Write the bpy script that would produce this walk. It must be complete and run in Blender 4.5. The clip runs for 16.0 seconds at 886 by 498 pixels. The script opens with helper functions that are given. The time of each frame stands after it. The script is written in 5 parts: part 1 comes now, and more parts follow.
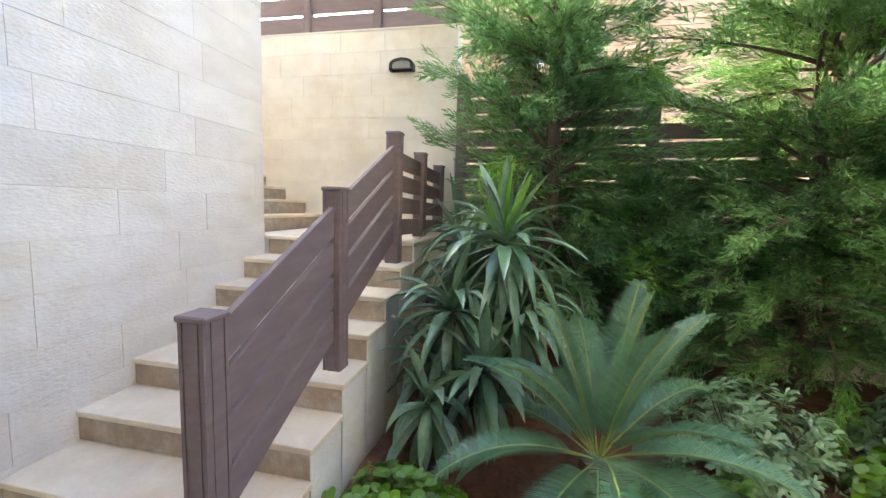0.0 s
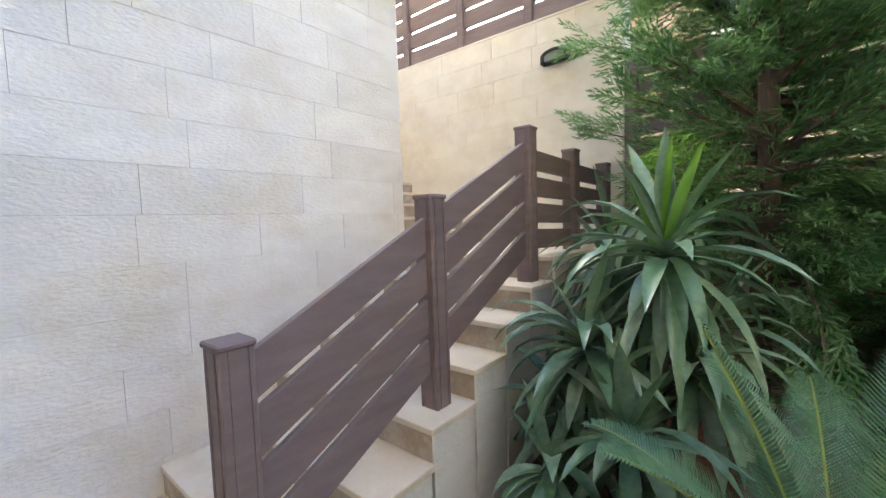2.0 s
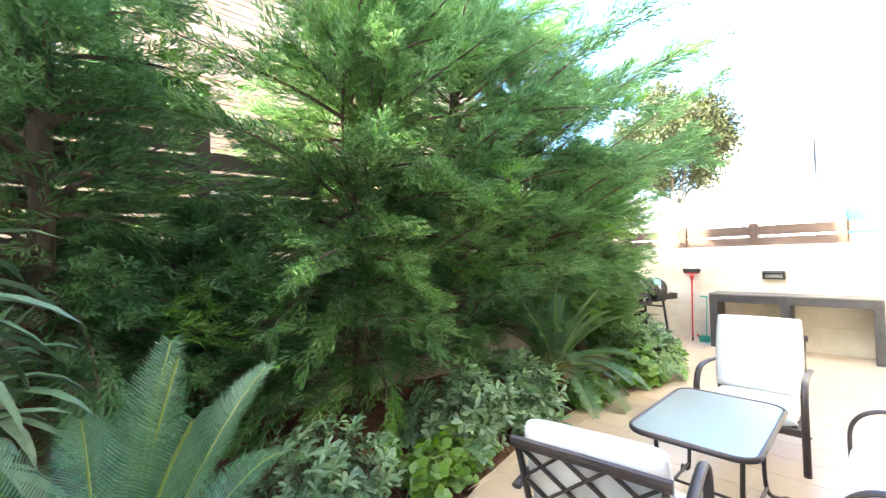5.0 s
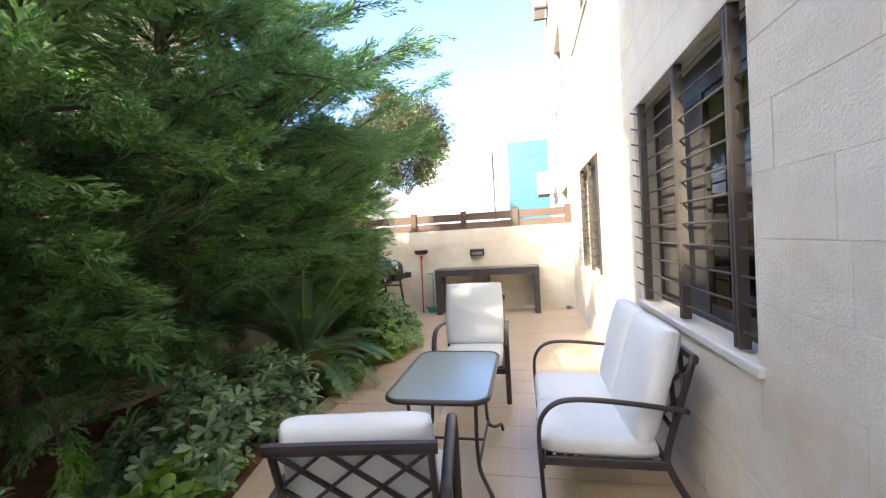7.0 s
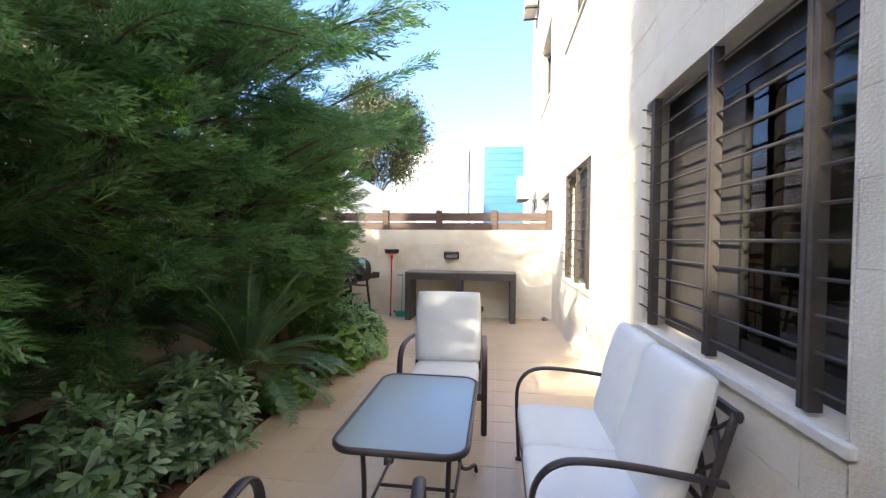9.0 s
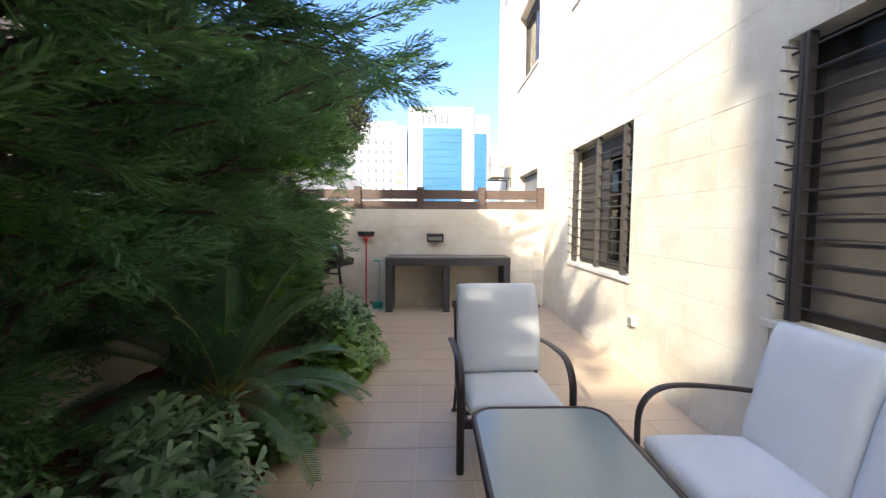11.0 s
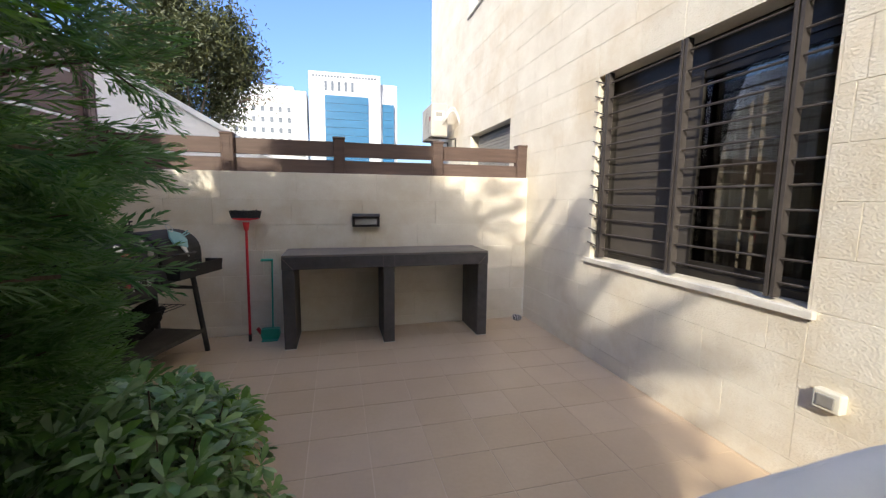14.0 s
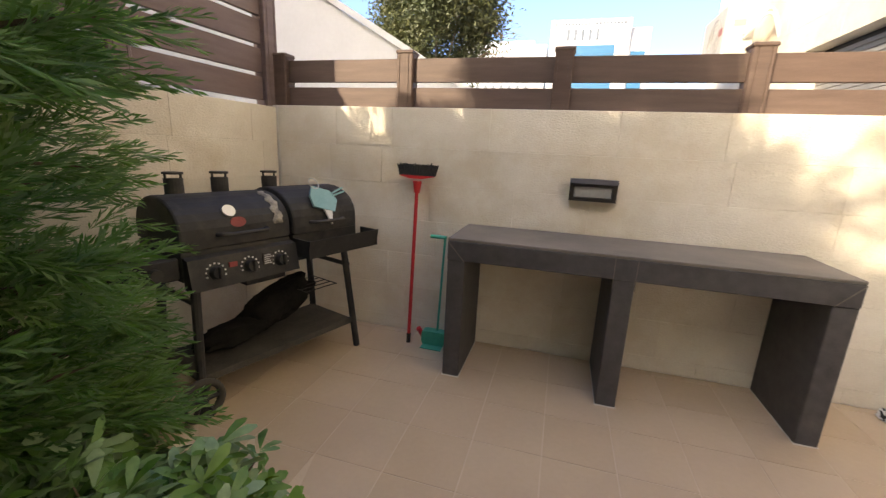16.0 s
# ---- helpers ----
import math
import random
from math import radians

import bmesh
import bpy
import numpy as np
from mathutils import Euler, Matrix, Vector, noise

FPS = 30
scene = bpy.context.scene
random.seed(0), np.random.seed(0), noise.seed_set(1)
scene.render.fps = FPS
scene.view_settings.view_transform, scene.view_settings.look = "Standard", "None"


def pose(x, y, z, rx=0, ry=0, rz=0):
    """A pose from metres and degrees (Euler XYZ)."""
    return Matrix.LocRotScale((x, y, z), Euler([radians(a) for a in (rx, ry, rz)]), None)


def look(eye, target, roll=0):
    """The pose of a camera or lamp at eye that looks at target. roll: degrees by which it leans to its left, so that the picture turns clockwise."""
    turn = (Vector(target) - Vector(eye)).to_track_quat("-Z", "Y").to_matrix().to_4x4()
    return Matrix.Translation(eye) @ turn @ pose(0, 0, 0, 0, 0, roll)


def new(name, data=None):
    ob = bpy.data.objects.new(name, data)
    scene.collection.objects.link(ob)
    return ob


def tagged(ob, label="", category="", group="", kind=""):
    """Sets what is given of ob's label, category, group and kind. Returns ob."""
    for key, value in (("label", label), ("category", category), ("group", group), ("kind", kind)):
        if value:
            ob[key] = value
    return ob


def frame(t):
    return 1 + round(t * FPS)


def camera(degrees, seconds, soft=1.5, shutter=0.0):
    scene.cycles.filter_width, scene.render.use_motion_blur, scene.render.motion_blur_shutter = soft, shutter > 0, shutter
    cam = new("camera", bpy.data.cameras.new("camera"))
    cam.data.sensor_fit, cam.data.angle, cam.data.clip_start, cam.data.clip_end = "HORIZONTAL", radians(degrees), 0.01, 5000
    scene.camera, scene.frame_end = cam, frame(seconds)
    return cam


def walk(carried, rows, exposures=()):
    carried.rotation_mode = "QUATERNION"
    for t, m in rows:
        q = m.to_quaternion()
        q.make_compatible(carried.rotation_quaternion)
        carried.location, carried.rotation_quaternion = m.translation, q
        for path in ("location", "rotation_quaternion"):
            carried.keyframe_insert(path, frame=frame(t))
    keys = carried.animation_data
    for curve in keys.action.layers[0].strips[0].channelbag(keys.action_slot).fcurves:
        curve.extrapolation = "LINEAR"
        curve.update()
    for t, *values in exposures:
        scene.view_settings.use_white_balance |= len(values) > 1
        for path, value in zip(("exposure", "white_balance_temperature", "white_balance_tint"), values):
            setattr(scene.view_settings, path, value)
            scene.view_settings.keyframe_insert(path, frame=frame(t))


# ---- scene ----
cam = camera(95.2, 16.0, 1.3, 0.13)
PATH = [
    (0, (1.851, -1.694, 1.681), (-0.096, -2.099, 1.469), 1.7),
    (0.5, (1.646, -1.718, 1.692), (-0.265, -2.308, 1.68), 0.8),
    (1, (1.465, -1.716, 1.701), (-0.415, -2.382, 1.856), -0.8),
    (1.5, (1.332, -1.57, 1.701), (-0.418, -2.525, 1.865), -1.1),
    (2, (1.209, -1.454, 1.636), (-0.339, -2.713, 1.499), -1.9),
    (2.5, (1.174, -1.47, 1.554), (-0.425, -2.479, 0.902), -1.9),
    (3, (1.21, -1.537, 1.515), (-0.583, -1.799, 0.668), 1.9),
    (3.5, (1.294, -1.495, 1.509), (-0.569, -1.104, 0.894), 2.2),
    (4, (1.35, -1.47, 1.585), (-0.437, -0.606, 1.335), 2.4),
    (4.2, (1.362, -1.457, 1.614), (-0.382, -0.486, 1.497), 2.0),
    (6.3, (1.063, -1.24, 1.485), (0.312, 0.612, 1.4), -3.3),
    (6.5, (1.063, -1.247, 1.489), (0.431, 0.648, 1.404), -3.4),
    (7, (1.103, -1.19, 1.486), (0.701, 0.769, 1.436), -3.3),
    (7.5, (1.257, -1.045, 1.512), (0.958, 0.933, 1.497), -2.3),
    (8, (1.392, -0.92, 1.536), (1.117, 1.061, 1.527), -0.6),
    (8.5, (1.306, -0.826, 1.526), (1.044, 1.157, 1.496), 0.1),
    (8.7, (1.179, -0.768, 1.508), (0.914, 1.214, 1.47), 0.4),
    (10.8, (0.104, 0.006, 1.461), (0.011, 1.999, 1.315), -0.2),
    (11, (0.077, 0.116, 1.449), (0.131, 2.11, 1.313), 0.3),
    (11.5, (-0.123, 0.361, 1.454), (0.216, 2.33, 1.347), 0.3),
    (12, (-0.203, 0.749, 1.439), (0.272, 2.687, 1.296), 0.9),
    (12.5, (-0.19, 1.228, 1.41), (0.339, 3.148, 1.227), 1.0),
    (13, (-0.206, 1.702, 1.421), (0.327, 3.618, 1.218), 0.6),
    (13.5, (-0.151, 2.143, 1.427), (0.371, 4.06, 1.198), 0.4),
    (14, (-0.16, 2.619, 1.412), (0.341, 4.539, 1.163), 0.6),
    (14.5, (-0.049, 3.064, 1.382), (0.38, 4.999, 1.109), 1.0),
    (15, (-0.008, 3.52, 1.37), (0.268, 5.475, 1.054), 1.6),
    (15.5, (-0.017, 3.936, 1.361), (-0.097, 5.896, 0.974), 2.6),
    (16, (-0.063, 4.238, 1.371), (-0.59, 6.109, 0.901), 2.7),
]
walk(cam, [(t, look(eye, target, roll)) for t, eye, target, roll in PATH],
     [(0, 4.45, 8300, 0), (1.5, 4.15, 8400, 1), (2.5, 4.5, 8400, 0), (3.2, 5.1, 7900, -3), (4.2, 5.1, 7500, -4), (6.5, 3.6, 7900, 3), (8, 3.15, 7500, 5), (10.8, 2.65, 7100, 5), (12.5, 2.05, 6500, 5), (14, 1.9, 7000, 6), (15, 1.95, 8000, 7), (15.5, 2.05, 8400, 7), (16, 2.55, 8700, 8)])

# ---- world and light ----
SUN_DIR = Vector((-0.460, -0.888, 0.0)).normalized()
SUN_EL = radians(29.6)
world = bpy.data.worlds.new("world")
scene.world = world
world.use_nodes = True
wn = world.node_tree.nodes
sky = wn.new("ShaderNodeTexSky")
sky.sky_type = "NISHITA"
sky.sun_disc = False
sky.sun_elevation = SUN_EL
sky.sun_rotation = math.atan2(SUN_DIR.x, SUN_DIR.y)
sky.altitude = 0
sky.air_density, sky.dust_density, sky.ozone_density = 1.0, 4.0, 6.5
deep = wn.new("ShaderNodeHueSaturation")
deep.inputs["Saturation"].default_value = 1.08
deep.inputs["Hue"].default_value = 0.514
world.node_tree.links.new(sky.outputs["Color"], deep.inputs["Color"])
wn["Background"].inputs["Strength"].default_value = 0.12
world.node_tree.links.new(deep.outputs["Color"], wn["Background"].inputs["Color"])
sun_data = bpy.data.lights.new("sun", "SUN")
sun_data.energy = 1.5
sun_data.angle = radians(0.8)
sun_data.color = (1.0, 0.95, 0.87)
sun = new("sun", sun_data)
toward = SUN_DIR * math.cos(SUN_EL) + Vector((0, 0, math.sin(SUN_EL)))
sun.matrix_world = look(toward * 40, (0, 0, 0))


# ---- materials ----
def mat(name, c1, c2, rough=0.7, metal=0.0, scale=6.0, grain=90.0, bump=0.15, bump_scale=None, per=0.0,
        stretch=(1, 1, 1), spec=0.5, stain=None, stain_scale=1.2, per_island=False, bump_dist=0.01, trans=0.0, sat=0.0):
    m = bpy.data.materials.new(name)
    m.use_nodes = True
    nt = m.node_tree
    n, l = nt.nodes, nt.links
    b = n["Principled BSDF"]
    tc = n.new("ShaderNodeTexCoord")
    mp = n.new("ShaderNodeMapping")
    mp.inputs["Scale"].default_value = stretch
    l.new(tc.outputs["Object"], mp.inputs["Vector"])
    big = n.new("ShaderNodeTexNoise")
    big.inputs["Scale"].default_value = scale
    big.inputs["Detail"].default_value = 5
    big.inputs["Roughness"].default_value = 0.6
    fine = n.new("ShaderNodeTexNoise")
    fine.inputs["Scale"].default_value = grain
    fine.inputs["Detail"].default_value = 3
    for t in (big, fine):
        l.new(mp.outputs["Vector"], t.inputs["Vector"])
    add = n.new("ShaderNodeMath")
    add.operation = "MULTIPLY_ADD"
    l.new(fine.outputs["Fac"], add.inputs[0])
    add.inputs[1].default_value = 0.35
    l.new(big.outputs["Fac"], add.inputs[2])
    ramp = n.new("ShaderNodeValToRGB")
    ramp.color_ramp.elements[0].position, ramp.color_ramp.elements[1].position = 0.42, 0.92
    ramp.color_ramp.elements[0].color = (*c1, 1)
    ramp.color_ramp.elements[1].color = (*c2, 1)
    l.new(add.outputs[0], ramp.inputs["Fac"])
    col = ramp.outputs["Color"]
    if stain:
        st = n.new("ShaderNodeTexNoise")
        st.inputs["Scale"].default_value = stain_scale
        st.inputs["Detail"].default_value = 6
        st.inputs["Roughness"].default_value = 0.7
        l.new(tc.outputs["Object"], st.inputs["Vector"])
        sr = n.new("ShaderNodeValToRGB")
        sr.color_ramp.elements[0].position, sr.color_ramp.elements[1].position = 0.5, 0.72
        sr.color_ramp.elements[0].color = (0, 0, 0, 1)
        sr.color_ramp.elements[1].color = (0.75, 0.75, 0.75, 1)
        l.new(st.outputs["Fac"], sr.inputs["Fac"])
        mx = n.new("ShaderNodeMix")
        mx.data_type = "RGBA"
        l.new(sr.outputs["Color"], mx.inputs["Factor"])
        l.new(col, mx.inputs["A"])
        mx.inputs["B"].default_value = (*stain, 1)
        col = mx.outputs["Result"]
    if per:
        if per_island:
            rnd = n.new("ShaderNodeNewGeometry").outputs["Random Per Island"]
        else:
            rnd = n.new("ShaderNodeObjectInfo").outputs["Random"]
        mr = n.new("ShaderNodeMapRange")
        mr.inputs["To Min"].default_value, mr.inputs["To Max"].default_value = 1 - per, 1 + per
        l.new(rnd, mr.inputs["Value"])
        hs = n.new("ShaderNodeHueSaturation")
        l.new(mr.outputs["Result"], hs.inputs["Value"])
        if sat:
            fr = n.new("ShaderNodeMath")
            fr.operation = "MULTIPLY"
            fr.inputs[1].default_value = 7.31
            fr2 = n.new("ShaderNodeMath")
            fr2.operation = "FRACT"
            ms = n.new("ShaderNodeMapRange")
            ms.inputs["To Min"].default_value, ms.inputs["To Max"].default_value = 1 - sat, 1 + sat
            l.new(rnd, fr.inputs[0])
            l.new(fr.outputs[0], fr2.inputs[0])
            l.new(fr2.outputs[0], ms.inputs["Value"])
            l.new(ms.outputs["Result"], hs.inputs["Saturation"])
        mr2 = n.new("ShaderNodeMapRange")
        mr2.inputs["To Min"].default_value, mr2.inputs["To Max"].default_value = 1 + per, 1 - per
        l.new(rnd, mr2.inputs["Value"])
        l.new(mr2.outputs["Result"], hs.inputs["Saturation"])
        l.new(col, hs.inputs["Color"])
        col = hs.outputs["Color"]
    l.new(col, b.inputs["Base Color"])
    b.inputs["Roughness"].default_value = rough
    b.inputs["Metallic"].default_value = metal
    b.inputs["Specular IOR Level"].default_value = spec
    if trans:
        tr = n.new("ShaderNodeBsdfTranslucent")
        l.new(col, tr.inputs["Color"])
        ms = n.new("ShaderNodeMixShader")
        ms.inputs[0].default_value = trans
        l.new(b.outputs[0], ms.inputs[1])
        l.new(tr.outputs[0], ms.inputs[2])
        l.new(ms.outputs[0], n["Material Output"].inputs["Surface"])
    if bump:
        bt = n.new("ShaderNodeTexNoise")
        bt.inputs["Scale"].default_value = bump_scale or grain
        bt.inputs["Detail"].default_value = 4
        l.new(mp.outputs["Vector"], bt.inputs["Vector"])
        bp = n.new("ShaderNodeBump")
        bp.inputs["Strength"].default_value = bump
        bp.inputs["Distance"].default_value = bump_dist
        l.new(bt.outputs["Fac"], bp.inputs["Height"])
        l.new(bp.outputs["Normal"], b.inputs["Normal"])
    return m


def glass_mat(name, tint=(1, 1, 1), rough=0.0):
    m = bpy.data.materials.new(name)
    m.use_nodes = True
    n, l = m.node_tree.nodes, m.node_tree.links
    gl = n.new("ShaderNodeBsdfGlossy")
    gl.inputs["Roughness"].default_value = rough
    tr = n.new("ShaderNodeBsdfTransparent")
    tr.inputs["Color"].default_value = (*tint, 1)
    fr = n.new("ShaderNodeFresnel")
    fr.inputs["IOR"].default_value = 1.5
    mx = n.new("ShaderNodeMixShader")
    l.new(fr.outputs[0], mx.inputs[0])
    l.new(tr.outputs[0], mx.inputs[1])
    l.new(gl.outputs[0], mx.inputs[2])
    l.new(mx.outputs[0], n["Material Output"].inputs["Surface"])
    return m


STONE = mat("limestone", (0.67, 0.60, 0.49), (0.83, 0.77, 0.66), 0.85, scale=2.2, grain=70, bump=0.5, bump_scale=70, stretch=(1, 1, 1.5), per=0.03, sat=0.2,
            stain=(0.62, 0.50, 0.34), stain_scale=0.9, spec=0.25, bump_dist=0.012)
STONE_WHITE = mat("pale_limestone", (0.72, 0.665, 0.58), (0.86, 0.81, 0.73), 0.85, scale=2.5, grain=80, bump=0.6, bump_scale=30, stretch=(1, 1, 2.2), per=0.05, sat=0.35,
                  stain=(0.66, 0.56, 0.41), stain_scale=0.9, spec=0.25, bump_dist=0.012)
MORTAR = mat("mortar", (0.78, 0.73, 0.64), (0.88, 0.84, 0.76), 0.95, scale=5, grain=120, bump=0.4)
TREAD = mat("cream_tread", (0.62, 0.51, 0.37), (0.78, 0.68, 0.53), 0.5, scale=3, grain=60, bump=0.08, per=0.04, stain=(0.55, 0.42, 0.28))
RISER = mat("brown_riser", (0.30, 0.22, 0.15), (0.46, 0.36, 0.26), 0.75, scale=9, grain=70, bump=0.2, stain=(0.62, 0.55, 0.45), stain_scale=5)
TILE = mat("floor_tile", (0.55, 0.41, 0.275), (0.63, 0.485, 0.335), 0.36, scale=1.6, grain=40, bump=0.05, per=0.035, stain=(0.56, 0.42, 0.30), stain_scale=1.4)
GROUT = mat("grout", (0.64, 0.51, 0.37), (0.71, 0.58, 0.44), 0.9, scale=9, grain=90, bump=0.2)
SOIL = mat("red_soil", (0.09, 0.035, 0.018), (0.20, 0.085, 0.045), 0.95, scale=8, grain=60, bump=0.8, bump_scale=25, bump_dist=0.03)
GROUND = mat("ground", (0.16, 0.13, 0.10), (0.26, 0.22, 0.17), 0.95, scale=0.5, grain=8, bump=0.3)
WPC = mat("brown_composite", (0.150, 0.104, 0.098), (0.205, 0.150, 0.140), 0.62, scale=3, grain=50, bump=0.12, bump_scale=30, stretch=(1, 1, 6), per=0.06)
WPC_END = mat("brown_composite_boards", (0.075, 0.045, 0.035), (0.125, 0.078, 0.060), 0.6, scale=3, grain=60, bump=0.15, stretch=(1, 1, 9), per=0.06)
IRON = mat("dark_iron", (0.050, 0.041, 0.037), (0.080, 0.068, 0.061), 0.6, metal=0.0, spec=0.3, scale=8, grain=120, bump=0.1)
FRAME = mat("bronze_frame", (0.025, 0.022, 0.02), (0.05, 0.043, 0.038), 0.4, metal=0.5, scale=4, grain=80, bump=0.03)


# ---- mesh tools ----
def part(name, bm, material, parent=None, label="", smooth=False):
    me = bpy.data.meshes.new(name)
    bm.to_mesh(me)
    bm.free()
    me.materials.append(material)
    if smooth:
        me.shade_smooth()
    ob = new(name, me)
    if parent:
        ob.parent = parent
    if label:
        ob["label"] = label
    return ob


def thing(name, label, category, group="", at=(0, 0, 0), rz=0.0, kind=""):
    ob = new(name)
    ob.empty_display_size = 0.1
    ob.matrix_world = pose(*at, 0, 0, rz)
    return tagged(ob, label, category, group, kind)


def box(bm, x0, y0, z0, x1, y1, z1, bevel=0.0, seg=1):
    vs = [bm.verts.new((x, y, z)) for x in (x0, x1) for y in (y0, y1) for z in (z0, z1)]
    fs = [bm.faces.new([vs[i] for i in q]) for q in ((0, 1, 3, 2), (4, 6, 7, 5), (0, 4, 5, 1), (2, 3, 7, 6), (0, 2, 6, 4), (1, 5, 7, 3))]
    if bevel:
        es = {e for f in fs for e in f.edges}
        bmesh.ops.bevel(bm, geom=list(es), offset=bevel, segments=seg, profile=0.5, affect="EDGES")
    return bm


def boxm(x0, y0, z0, x1, y1, z1, bevel=0.0, seg=1):
    return box(bmesh.new(), x0, y0, z0, x1, y1, z1, bevel, seg)


def rod(bm, a, b, r, sides=8, r2=None, caps=True):
    a, b = Vector(a), Vector(b)
    d = (b - a).normalized()
    u = d.orthogonal().normalized()
    v = d.cross(u)
    r2 = r if r2 is None else r2
    ra = [bm.verts.new(a + (u * math.cos(k * math.tau / sides) + v * math.sin(k * math.tau / sides)) * r) for k in range(sides)]
    rb = [bm.verts.new(b + (u * math.cos(k * math.tau / sides) + v * math.sin(k * math.tau / sides)) * r2) for k in range(sides)]
    for k in range(sides):
        bm.faces.new((ra[k], ra[(k + 1) % sides], rb[(k + 1) % sides], rb[k]))
    if caps:
        bm.faces.new(ra[::-1])
        bm.faces.new(rb)
    return bm


def tube(bm, pts, w, h, sides=8, up=(0, 0, 1)):
    """An elliptic tube w by h along points."""
    pts = [Vector(p) for p in pts]
    rings = []
    for i, p in enumerate(pts):
        d = (pts[min(i + 1, len(pts) - 1)] - pts[max(i - 1, 0)]).normalized()
        s = d.cross(Vector(up))
        s = s.normalized() if s.length > 1e-4 else Vector((1, 0, 0))
        n = s.cross(d)
        rings.append([bm.verts.new(p + s * (w / 2 * math.cos(k * math.tau / sides)) + n * (h / 2 * math.sin(k * math.tau / sides))) for k in range(sides)])
    for a, b in zip(rings, rings[1:]):
        for k in range(sides):
            bm.faces.new((a[k], a[(k + 1) % sides], b[(k + 1) % sides], b[k]))
    bm.faces.new(rings[0][::-1])
    bm.faces.new(rings[-1])
    return bm


def prism(bm, poly, axis, a, b):
    """A polygon of (u, v) drawn along an axis from a to b."""
    def p3(u, v, w):
        return {"x": (w, u, v), "y": (u, w, v), "z": (u, v, w)}[axis]
    r0 = [bm.verts.new(p3(u, v, a)) for u, v in poly]
    r1 = [bm.verts.new(p3(u, v, b)) for u, v in poly]
    k = len(poly)
    for i in range(k):
        bm.faces.new((r0[i], r0[(i + 1) % k], r1[(i + 1) % k], r1[i]))
    bm.faces.new(r0[::-1])
    bm.faces.new(r1)
    bmesh.ops.recalc_face_normals(bm, faces=bm.faces)
    return bm


def wall_with_holes(bm, axis, c0, c1, u0, u1, z0, z1, holes):
    """A wall of thickness c0..c1 across axis, u along it, holes (u0, u1, z0, z1) cut through."""
    us = sorted({u0, u1, *[h[0] for h in holes], *[h[1] for h in holes]})
    zs = sorted({z0, z1, *[h[2] for h in holes], *[h[3] for h in holes]})
    for ua, ub in zip(us, us[1:]):
        run = None
        for za, zb in [*zip(zs, zs[1:]), (None, None)]:
            solid = za is not None and not any(h[0] <= ua and ub <= h[1] and h[2] <= za and zb <= h[3] for h in holes)
            if solid:
                run = (run[0] if run else za, zb)
            elif run:
                if axis == "x":
                    box(bm, c0, ua, run[0], c1, ub, run[1])
                else:
                    box(bm, ua, c0, run[0], ub, c1, run[1])
                run = None
    return bm


RNG = random.Random(7)


def block_mesh(o, eu, ez, en, w, h, d):
    """A stone face w by h, d proud, with a rough arris, corner at o."""
    c = 0.0019
    vs = []
    for (u, z, k) in ((0, 0, 0), (w, 0, 0), (w, h, 0), (0, h, 0), (0, 0, d - c), (w, 0, d - c), (w, h, d - c), (0, h, d - c),
                      (c, c, d), (w - c, c, d), (w - c, h - c, d), (c, h - c, d)):
        vs.append(tuple(o + eu * u + ez * z + en * k))
    fs = [(0, 1, 5, 4), (1, 2, 6, 5), (2, 3, 7, 6), (3, 0, 4, 7), (4, 5, 9, 8), (5, 6, 10, 9), (6, 7, 11, 10), (7, 4, 8, 11), (8, 9, 10, 11)]
    return vs, fs


